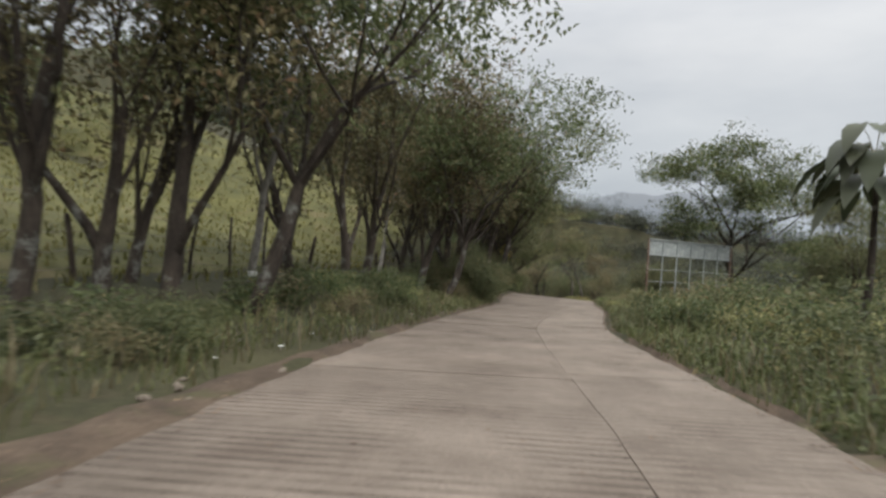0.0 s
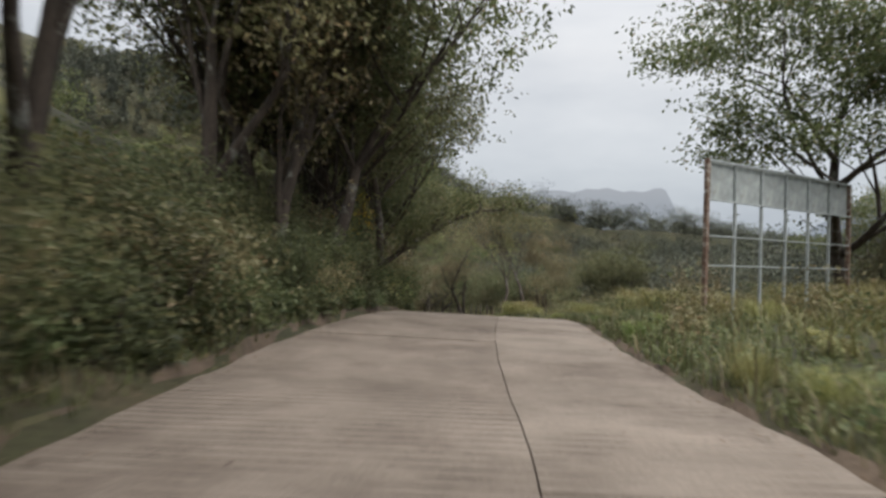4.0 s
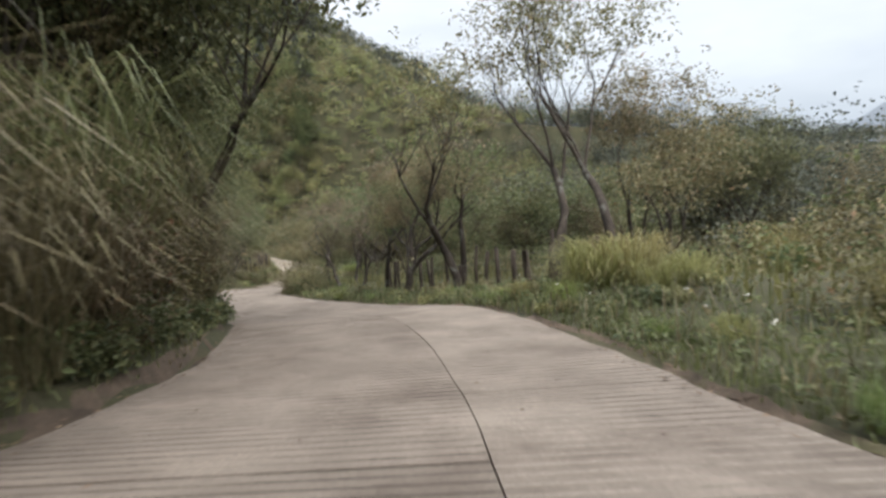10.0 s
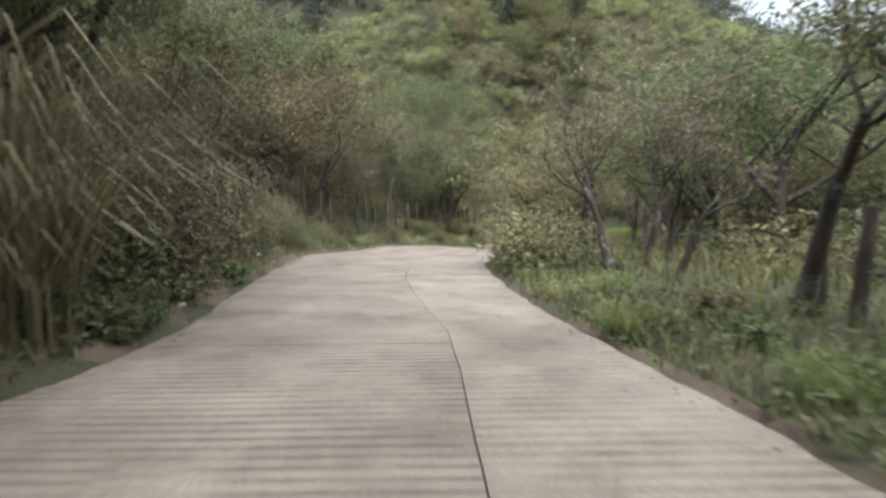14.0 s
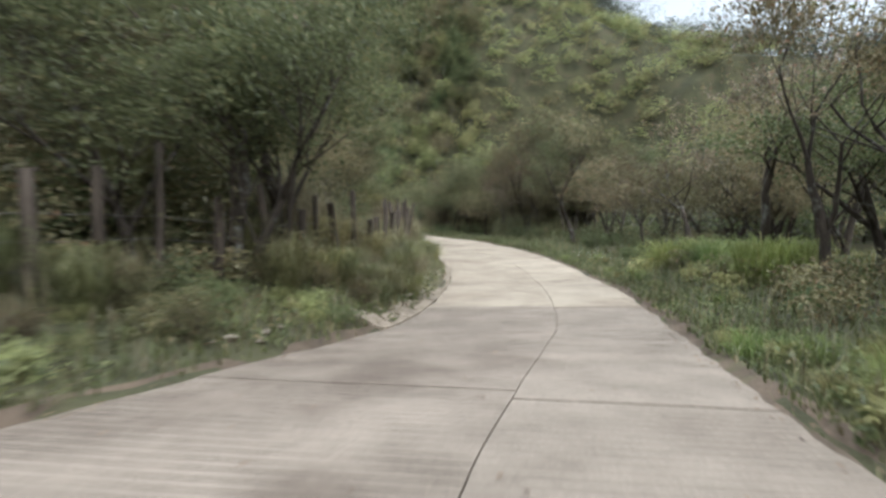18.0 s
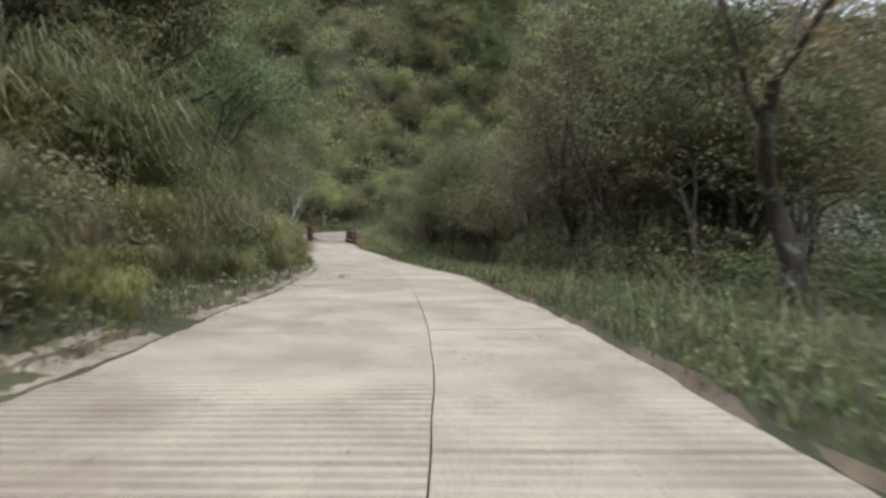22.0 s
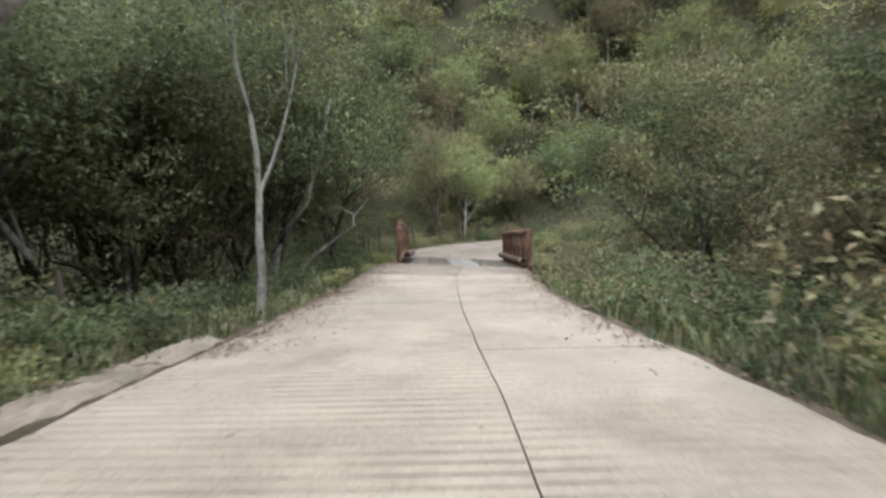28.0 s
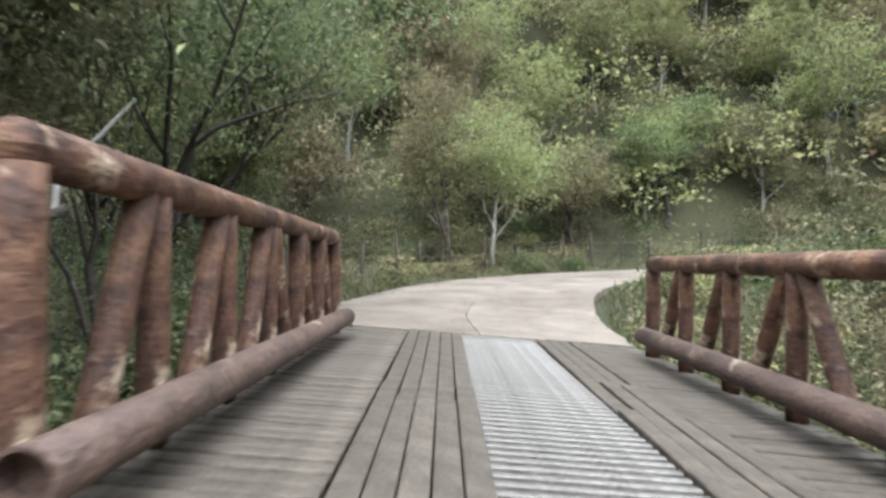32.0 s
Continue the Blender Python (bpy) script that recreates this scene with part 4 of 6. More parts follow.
    for kind, places in rest.items():
        if not places:
            continue
        vs, n = [], 0
        for near, per, long_, wide_ in ((True, 420, 0.135, 0.068), (False, 250, 0.17, 0.09)):
            p = np.array([q for q in places if (q[4] < 5.0) == near])
            if not len(p):
                continue
            z = ground_z(p[:, 0], p[:, 1])
            h, w = BUSH_SIZE[kind]
            d = np.clip(nrng.normal(size=(len(p), per, 3)), -1.6, 1.6) * (0.5, 0.5, 0.3)
            c = np.stack([p[:, 0], p[:, 1], z + 0.42 * h * p[:, 2] * p[:, 3]], -1)[:, None] + d * np.array([w, w, h]) * p[:, 2][:, None, None]
            c = c.reshape(-1, 3)
            c[:, 2] = np.maximum(c[:, 2], np.repeat(z, per) + 0.05)
            vs.append(leaves(nrng, c, long_, wide_, 0.1)[0])
        v = np.concatenate(vs)
        f = np.arange(len(v)).reshape(-1, 4)
        thing("undergrowth", v, f, BUSH_LEAF[kind], "tangled green undergrowth of bushes on the bank", "undergrowth", kind="stuff")


scatter()


def placed_trees():
    """Trees that stand out, each at its place: kind, metres along, metres right, size, turn."""
    for kind, s, lat, size, turn, tall in (
        (BROWNISH[0], 9.7, -8.7, 1.15, 20, 1.0), (BROWNISH[1], 12.2, -9.0, 1.1, 70, 1.0), (BROWNISH[0], 13.5, -9.3, 0.9, 130, 1.2), (BROWNISH[1], 13.0, -7.9, 1.35, 200, 1.0),
        (PALE[0], 15.7, -7.4, 1.05, -8, 1.0), (BROWNISH[0], 18.9, -7.8, 1.1, 260, 1.0), (BROWNISH[1], 22.6, -7.6, 1.15, 310, 1.0), (BROWNISH[0], 24.6, -7.7, 1.1, 15, 1.1), (OVER[0], 13.5, -6.2, 1.25, 0, 1.0), (OVER[0], 28.5, -5.0, 1.1, 10, 1.0), (OVER[0], 48.0, -5.2, 1.3, 5, 1.0), (OVER[1], 60.5, -6.2, 1.1, -20, 1.0), (OVER[0], 70.0, -7.0, 0.9, 30, 1.0),
        (PALE[1], 27.8, -8.3, 0.9, 40, 1.0), (BROWNISH[1], 30.6, -8.1, 1.1, 100, 1.0), (BROWNISH[0], 29.0, -6.6, 1.2, 80, 1.0), (BROWNISH[1], 33.5, -6.2, 1.3, 10, 1.0),
        (BROWNISH[1], 38.5, -6.4, 1.25, 160, 1.0), (BROWNISH[1], 44.0, -6.6, 1.3, 210, 1.0), (LEAFY[0], 52.0, -6.8, 1.3, 30, 1.0), (LEAFY[1], 58.0, -6.8, 1.2, 300, 1.0),
        (LEAFY[1], 34.0, 17.5, 0.65, 20, 1.0), (LEAFY[0], 30.0, 13.0, 0.55, 90, 1.0),
        (DRYISH[1], 76.0, -7.0, 1.0, 0, 1.0), (LEAFY[0], 84.0, -5.3, 1.1, 15, 1.0), (LEAFY[1], 88.5, -6.0, 1.1, 95, 1.0), (LEAFY[0], 93.0, -6.3, 1.1, 190, 1.0), (OVER[1], 95.0, -6.6, 1.0, 15, 1.0), (LEAFY[1], 79.5, -6.2, 1.1, 240, 1.0), (OVER[1], 78.0, -4.8, 1.1, -10, 1.0), (BROWNISH[0], 98.5, -7.4, 0.9, 15, 1.0), (LEAFY[1], 101.5, -8.2, 0.9, 15, 1.0), (BARE[0], 127.5, -6.6, 1.15, 10, 1.0), (BARE[1], 122.0, -8.0, 1.2, 190, 1.0), (SPARSE[0], 118.0, -9.5, 1.0, 90, 1.0), (OVER[1], 127.6, -6.5, 0.72, -15, 1.0), (LEAFY[0], 130.4, -6.8, 0.7, 120, 1.0), (BARE[1], 104.6, 4.6, 0.95, 150, 1.0), (BARE[0], 107.0, 5.4, 1.0, 30, 1.0), (BARE[1], 100.2, 4.9, 0.9, 260, 1.0),
        (DRYISH[1], 104.5, 3.6, 0.85, 90, 1.0), (DRYISH[1], 107.5, 3.4, 0.9, 20, 1.0), (DRYISH[1], 112.0, 6.0, 0.8, 200, 1.0), (BARE[1], 98.4, 5.8, 0.75, 60, 1.0), (BARE[0], 102.2, 6.4, 0.85, 250, 1.0),
        (DRYISH[0], 104.0, 7.5, 0.9, 170, 1.0), (LEAFY[0], 105.0, -9.6, 0.7, 300, 1.0), (LEAFY[1], 126.5, -9.3, 0.62, 20, 1.0), (LEAFY[0], 125.3, -7.5, 0.55, 110, 1.0), (LEAFY[1], 129.0, -7.6, 0.5, 210, 1.0),
        (DRYISH[1], 142.0, -8.8, 0.8, 30, 1.0), (SPARSE[0], 131.8, 6.6, 1.05, 80, 1.0), (BROWNISH[0], 129.0, 9.5, 0.8, 10, 1.0), (DRYISH[0], 148.0, 7.0, 0.95, 10, 1.0), (DRYISH[1], 154.0, 7.6, 1.0, 70, 1.0), (BARE[1], 141.0, 6.5, 1.0, 200, 1.0), (BARE[0], 135.5, 6.6, 1.2, 200, 1.0), (BARE[1], 129.5, 7.2, 1.2, 180, 1.0),
        (FORK[0], 156.4, 5.9, 1.1, 310, 1.0), (DRYISH[0], 162.0, 7.4, 1.05, 0, 1.0), (BARE[1], 168.0, 6.4, 0.95, 130, 1.0), (BARE[0], 176.0, 7.5, 0.85, 60, 1.0), (DRYISH[0], 181.0, 7.2, 0.9, 170, 1.0),
        (PALE[0], 185.4, -5.2, 0.95, 140, 1.0), (PALE[1], 193.8, -5.0, 1.0, 20, 1.0), (PALE[0], 201.2, -3.5, 0.72, 150, 1.15), (PALE[1], 204.0, -8.5, 0.9, 200, 1.0), (OVER[1], 212.0, -8.5, 0.95, 20, 1.0), (OVER[0], 219.0, -5.6, 0.9, 0, 1.0), (SPARSE[0], 216.5, -4.6, 0.8, 60, 1.0),
        (SPARSE[0], 231.0, -6.0, 1.0, 20, 1.0), (BRIGHTWOOD[0], 232.5, -5.5, 0.9, 100, 1.0), (DRYISH[1], 236.0, -6.0, 1.1, 50, 1.0), (UMBRELLA[1], 240.0, -8.0, 0.8, 0, 1.0), (SPARSE[0], 206.5, 6.8, 1.0, 300, 1.0), (DRYISH[1], 209.5, 8.0, 1.1, 30, 1.0), (LEAFY[0], 186.5, 7.4, 0.75, 40, 1.0), (LEAFY[1], 189.5, 7.0, 0.7, 140, 1.0), (LEAFY[0], 192.5, 7.4, 0.75, 240, 1.0), (BROWNISH[0], 194.5, 6.6, 0.8, 40, 1.0), (BROWNISH[0], 197.8, 7.4, 0.75, 140, 1.0), (LEAFY[1], 201.0, 9.0, 0.6, 140, 1.0),
    ):
        plant(kind, s, lat, size, turn, 0.05, tall=tall)
    for s, lat, size in ((101.5, 3.5, 1.2), (104.0, 3.5, 1.35), (106.3, 3.4, 1.25), (107.4, 3.1, 1.1), (109.4, 2.95, 1.05), (111.3, 2.95, 1.05), (113.2, 2.95, 1.0)):
        plant(BUSH[2], s, lat, size, s * 50, 0.03)
    for s, lat, size in ((217.9, -1.75, 0.6), (218.6, -2.6, 0.7), (217.6, 3.5, 0.5), (219.2, 3.9, 0.6), (209.6, -2.4, 0.4), (209.2, 3.5, 0.4)):
        plant(BUSH[4], s, lat, size, s * 50, 0.03)
    for kind, x, y, size, turn, tall in ((BARE[0], 15.4, 90.9, 1.3, 200, 1.2), (BARE[1], 11.6, 93.3, 1.0, 20, 1.1), (FORK[1], 18.3, 78.3, 1.15, 200, 1.1), (FORK[0], 16.9, 79.6, 1.1, 150, 1.1), (SPARSE[0], 12.6, 88.4, 0.75, 260, 1.0), (FORK[0], 14.5, 85.2, 1.15, 290, 1.0), (FORK[1], 12.5, 90.0, 0.9, 80, 1.0), (SPARSE[0], 12.6, 91.5, 0.75, 330, 1.0),
                                         (SPARSE[0], 21.5, 84.0, 1.0, 100, 1.0), (DRYISH[1], 20.5, 79.0, 1.0, 0, 1.0), (BIGCROWN[0], 26.1, 53.7, 1.05, 50, 1.0), (BIGCROWN[0], 46.0, 74.0, 0.85, 150, 1.0)):
        plant(kind, 0, 0, size, turn, 0.05, xy=(x, y), tall=tall)


placed_trees()


def long_branch_tree():
    """A tree on the bank whose long low limb reaches over the road."""
    rng = np.random.default_rng(77)
    o = Vector((5.5, 53.9, float(ground_z(5.5, 53.9)[0])))
    at = lambda *pts: [Vector(p) - o for p in pts]
    ob = empty("overhanging_tree", Matrix.Translation(o), "dark tree on the bank with one long limb over the road", "tree", G_ROAD)
    foot = (5.5, 53.9, o.z - 0.4)
    child("trunk", mesh_of("trunk", *tubes([(at(foot, (5.7, 54.0, o.z + 0.8), (6.1, 54.1, 1.6), (6.0, 54.3, 3.4), (5.7, 54.4, 5.4), (5.9, 54.6, 7.2)), [0.24, 0.19, 0.17, 0.14, 0.1, 0.05])], 9), BARK_DARK, True), ob)
    limb = at((6.1, 54.1, 1.6), (7.02, 54.21, 2.3), (8.17, 54.83, 3.05), (9.14, 54.98, 3.6), (10.24, 55.01, 4.0), (11.25, 55.12, 4.1), (11.97, 55.19, 4.2))
    lines = [(limb, [0.12, 0.105, 0.085, 0.07, 0.05, 0.032, 0.012])]
    tips = []
    for k in range(26):
        i = int(rng.integers(1, 7))
        a = limb[i]
        e = a + Vector((rng.uniform(-0.6, 0.7 if i < 4 else 0.15), rng.uniform(-1.3, 1.3), rng.uniform(0.2, 1.5) if i < 5 else rng.uniform(-0.3, 0.6)))
        mid = (a + e) / 2 + Vector((0, 0, 0.12))
        lines.append(([a, mid, e], [0.03, 0.018, 0.006]))
        tips += [mid, e, e]
    for top in ((5.2, 55.3, 6.0), (7.4, 54.0, 6.6), (4.6, 53.2, 6.4), (8.2, 55.4, 6.2), (6.2, 56.0, 7.4)):
        a = Vector((5.9, 54.35, rng.uniform(3.2, 5.0))) - o
        e = Vector(top) - o
        lines.append(([a, (a + e) / 2 + Vector((0, 0, 0.3)), e], [0.07, 0.045, 0.012]))
        for k in range(5):
            tips.append(e + Vector(rng.normal(size=3) * 0.7))
    child("bough", mesh_of("bough", *tubes(lines, 6), BARK_DARK, True), ob)
    tips = np.array(tips)
    p = tips[rng.integers(0, len(tips), 3600)] + rng.normal(size=(3600, 3)) * (0.36, 0.36, 0.28)
    child("crown", mesh_of("crown", *leaves(rng, p, 0.17, 0.085, 0.5), LEAF_MID), ob)


long_branch_tree()


def big_leaf_plant(s, lat, size, n, label, name="broad_leaved_plant", stalk=0.0):
    """A plant with large drooping leaves on stalks; with a trunk it is a small tree."""
    rng = np.random.default_rng(int(s * 7 + n))
    x, y, _ = on_road(s, lat)
    ob = empty(name, pose(x, y, float(ground_z(x, y)[0]) - 0.05, 0, 0, rng.uniform(0, 360)), label, "plant" if stalk == 0 else "tree", "broad-leaved plants")
    if stalk:
        child("trunk", mesh_of("trunk", *tubes([([(0, 0, -0.3), (0.1, 0, stalk * 0.4), (0, 0.1, stalk * 0.75), (0.05, 0, stalk)], [0.11, 0.09, 0.07, 0.05])], 8), BARK_DARK, True), ob)
    for k in range(n):
        a, up = rng.uniform(0, 2 * np.pi), rng.uniform(0.35, 1.0)
        r0 = size * rng.uniform(0.35, 0.9)
        h = stalk + size * up * (0.9 if stalk == 0 else 0.55) - (rng.uniform(0, 1.6) if stalk else 0)
        c = np.array([math.cos(a), math.sin(a), 0.0])
        base = c * r0 + (0, 0, h)
        ln, wd = size * rng.uniform(0.45, 0.7), size * rng.uniform(0.32, 0.5)
        side = np.array([-c[1], c[0], 0])
        us = np.array([0, 0.2, 0.5, 0.8, 1.0])
        ws = np.array([0.3, 0.9, 1.0, 0.6, 0.02])
        mid = base + np.outer(us * ln, c) + np.outer(-(us ** 2) * ln * rng.uniform(0.3, 0.9) * (2 if stalk else 1), (0, 0, 1))
        fold = (0, 0, 0.10 * wd)
        v = np.concatenate([mid + np.outer(ws * wd * 0.5, side) + fold, mid, mid - np.outer(ws * wd * 0.5, side) + fold])
        f = sheet(3, 5)
        leaf = child("leaf", mesh_of("leaf", v, f, LEAF_LARGE if stalk else LEAF_MID, True), ob)
        start = np.array([0, 0, stalk * 0.97 if stalk else -0.05])
        child("leaf_stalk", mesh_of("leaf_stalk", *tubes([([start, (start + base) / 2 + (0, 0, 0.1 * size), base], [0.016, 0.012, 0.008])], 4), LEAF_OLIVE), leaf)
    return ob


big_leaf_plant(18.0, 9.0, 1.35, 44, "small tree with a bare stem and huge drooping leaves", "drooping_leaf_tree", 4.8)
for s_, lat_, size_, n_ in ((200.5, 3.7, 0.42, 10), (201.6, 3.6, 0.5, 10), (202.6, 4.1, 0.45, 10), (203.6, 3.6, 0.42, 10), (199.0, 4.0, 0.45, 10), (205.0, -3.9, 0.45, 8), (206.6, -3.4, 0.4, 8), 
                            (78.0, 5.0, 0.5, 9), (84.5, 4.3, 0.45, 8), (38.5, 5.2, 0.45, 8), (204.8, 4.2, 0.5, 9)):
    big_leaf_plant(s_, lat_, size_, n_, "low plant with broad pale-green leaves by the road")


def flowers():
    """A shrub with yellow flower heads over the bank."""
    rng = np.random.default_rng(71)
    for s, lat in ((51.5, -5.3), (52.6, -5.6)):
        x, y, _ = on_road(s, lat)
        z = float(ground_z(x, y)[0])
        ob = empty("flowering_shrub", pose(x, y, z - 0.1), "tall shrub with clusters of yellow flowers on the bank", "bush", "flowering shrubs")
        tips = [np.array([rng.uniform(-0.9, 0.9), rng.uniform(-0.9, 0.9), rng.uniform(1.8, 3.0)]) for _ in range(12)]
        child("stem", mesh_of("stem", *tubes([([(0, 0, -0.1), t * (0.4, 0.4, 0.5), t], [0.03, 0.02, 0.008]) for t in tips], 4), BARK_DARK), ob)
        at = np.repeat(np.array(tips), 50, 0) * rng.uniform(0.5, 1.0, (600, 1)) + rng.normal(size=(600, 3)) * 0.25
        child("foliage", mesh_of("foliage", *leaves(rng, at, 0.2, 0.09), LEAF_MID), ob)
        at = np.repeat(np.array(tips), 26, 0) + rng.normal(size=(312, 3)) * (0.10, 0.10, 0.14)
        child("blossom", mesh_of("blossom", *leaves(rng, at, 0.07, 0.06), FLOWER_Y), ob)


flowers()


def white_flowers():
    """Small white blossoms over the verge grass."""
    rng = np.random.default_rng(72)
    p = []
    for s0, s1, n in ((143, 149, 18), (62, 80, 9), (190, 200, 5)):
        s = rng.uniform(s0, s1, n)
        p.append(on_road(s, edge(s, 3) + rng.uniform(0.8, 2.6, n)))
    p = np.repeat(np.concatenate(p), 5, 0)
    p[:, 2] = ground_z(p[:, 0], p[:, 1]) + np.repeat(rng.uniform(0.3, 0.55, len(p) // 5), 5)
    v, f = leaves(rng, p + rng.normal(size=p.shape) * 0.008, 0.045, 0.035, 0.0)
    thing("verge_flowers", v, f, FLOWER_W, "small white flowers in the verge grass", "flowers", kind="stuff")


white_flowers()


def far_woods():
    """The woods on the hills: crowns of lobes, each lobe many small leaf clumps, and pines on the western ridge."""
    rng = np.random.default_rng(41)
    # how many, from and to (metres off the road), lobes, clumps a lobe, clump's length and width, crown size
    for zone, count, near, far_, lobes, per, long_, wide_, grown in (("slope", 800, 26, 80, 13, 12, 0.62, 0.36, 1.0), ("far", 2300, 68, 900, 9, 7, 1.35, 0.85, 1.15),
                                                                    ("beyond", 1300, 7, 60, 12, 12, 0.42, 0.25, 0.75), ("east", 1150, 36, 320, 16, 24, 0.48, 0.30, 2.0)):
        n = 40000
        if zone == "slope":
            x, y = rng.uniform(-110, 110, n), rng.uniform(30, 330, n)
        elif zone == "beyond":
            x, y = rng.uniform(-90, 60, n), rng.uniform(224, 300, n)
        elif zone == "east":
            x, y = rng.uniform(20, 230, n), rng.uniform(40, 330, n)
        else:
            x, y = rng.uniform(-150, 260, n), rng.uniform(110, 430, n)
        s, lat = along(x, y)
        off = np.abs(lat)
        keep = (off > near) & (off < far_) & (np.hypot(x, y - 120) < 420) & ~((lat < 0) & (y < 75))
        if zone in ("slope", "east"):
            keep &= ~((lat > 0) & (off < 34) & (y < 100)) & ~((lat > 0) & (y > 205) & (off < 30))
        if zone == "far":
            keep &= (x < 30) | (off > 150) | (y > 200)
        dense = wave(x, y, 40, 3) + rng.uniform(-0.8, 0.8, n)
        keep &= (zone in ("beyond", "east")) | (dense > np.where((lat < 0) & (y < 180), -0.2, -1.0))
        x, y = x[keep][:count], y[keep][:count]
        z = ground_z(x, y)
        n = len(x)
        size = rng.uniform(2.2, 4.4, n) * grown
        d = rng.normal(size=(n, lobes, 3))
        d /= np.linalg.norm(d, axis=2)[..., None]
        d[..., 2] = np.abs(d[..., 2]) * 1.3 - 0.35
        d *= rng.uniform(0.45, 1.0, (n, lobes, 1))
        c = np.stack([x, y, z + size * 0.9], -1)[:, None] + d * size[:, None, None] * (1, 1, 0.95)
        c = c[:, :, None] + np.clip(rng.normal(size=(n, lobes, per, 3)), -1.4, 1.4) * size[:, None, None, None] * (0.2, 0.2, 0.1)
        v, f = leaves(rng, c.reshape(-1, 3), long_, wide_, 0.2)
        if zone == "beyond":
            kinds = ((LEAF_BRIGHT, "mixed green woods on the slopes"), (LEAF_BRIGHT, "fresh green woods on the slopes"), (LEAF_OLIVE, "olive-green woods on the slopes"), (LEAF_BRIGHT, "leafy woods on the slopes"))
        elif zone == "slope":
            kinds = ((LEAF_FAR, "green woods on the slopes, greyed for haze"), (LEAF_MID, "mixed green woods on the slopes"), (LEAF_OLIVE, "olive-green woods on the slopes"), (LEAF_FAR, "leafy woods on the slopes"))
        else:
            # these leaf colours carry the haze in them
            kinds = ((LEAF_FAR, "green distant woods, greyed for haze"), (LEAF_FAR_DARK, "dark green distant woods, greyed for haze"), (LEAF_FAR, "pale distant woods with haze in the leaf colour"), (LEAF_FAR_DARK, "dark distant woods"))
        part_n = n // 4 * lobes * per
        for k, (mat, lab) in enumerate(kinds):
            a, b = k * part_n, (k + 1) * part_n if k < 3 else len(f)
            thing("far_woods", v[a * 4:b * 4], f[: b - a], mat, lab, "woods", kind="stuff")
    # pines
    px, py = [], []
    for k in range(140):
        px.append(rng.uniform(-120, -10))
        py.append(rng.uniform(262, 350))
    px, py = np.array(px), np.array(py)
    pz = ground_z(px, py)
    hh = rng.uniform(9, 15, len(px))
    u = rng.uniform(0, 1, (len(px), 150))
    a = rng.uniform(0, 2 * np.pi, u.shape)
    r = (1 - u) * 0.2 * hh[:, None] * rng.uniform(0.6, 1.1, u.shape)
    c = np.stack([px[:, None] + np.cos(a) * r, py[:, None] + np.sin(a) * r, pz[:, None] + hh[:, None] * (0.15 + 0.85 * u)], -1).reshape(-1, 3)
    v, f = leaves(rng, c, 1.5, 0.6, 0.5)
    thing("pine_wood", v, f, LEAF_FAR_DARK, "row of dark pines on the ridge", "woods", kind="stuff")


far_woods()


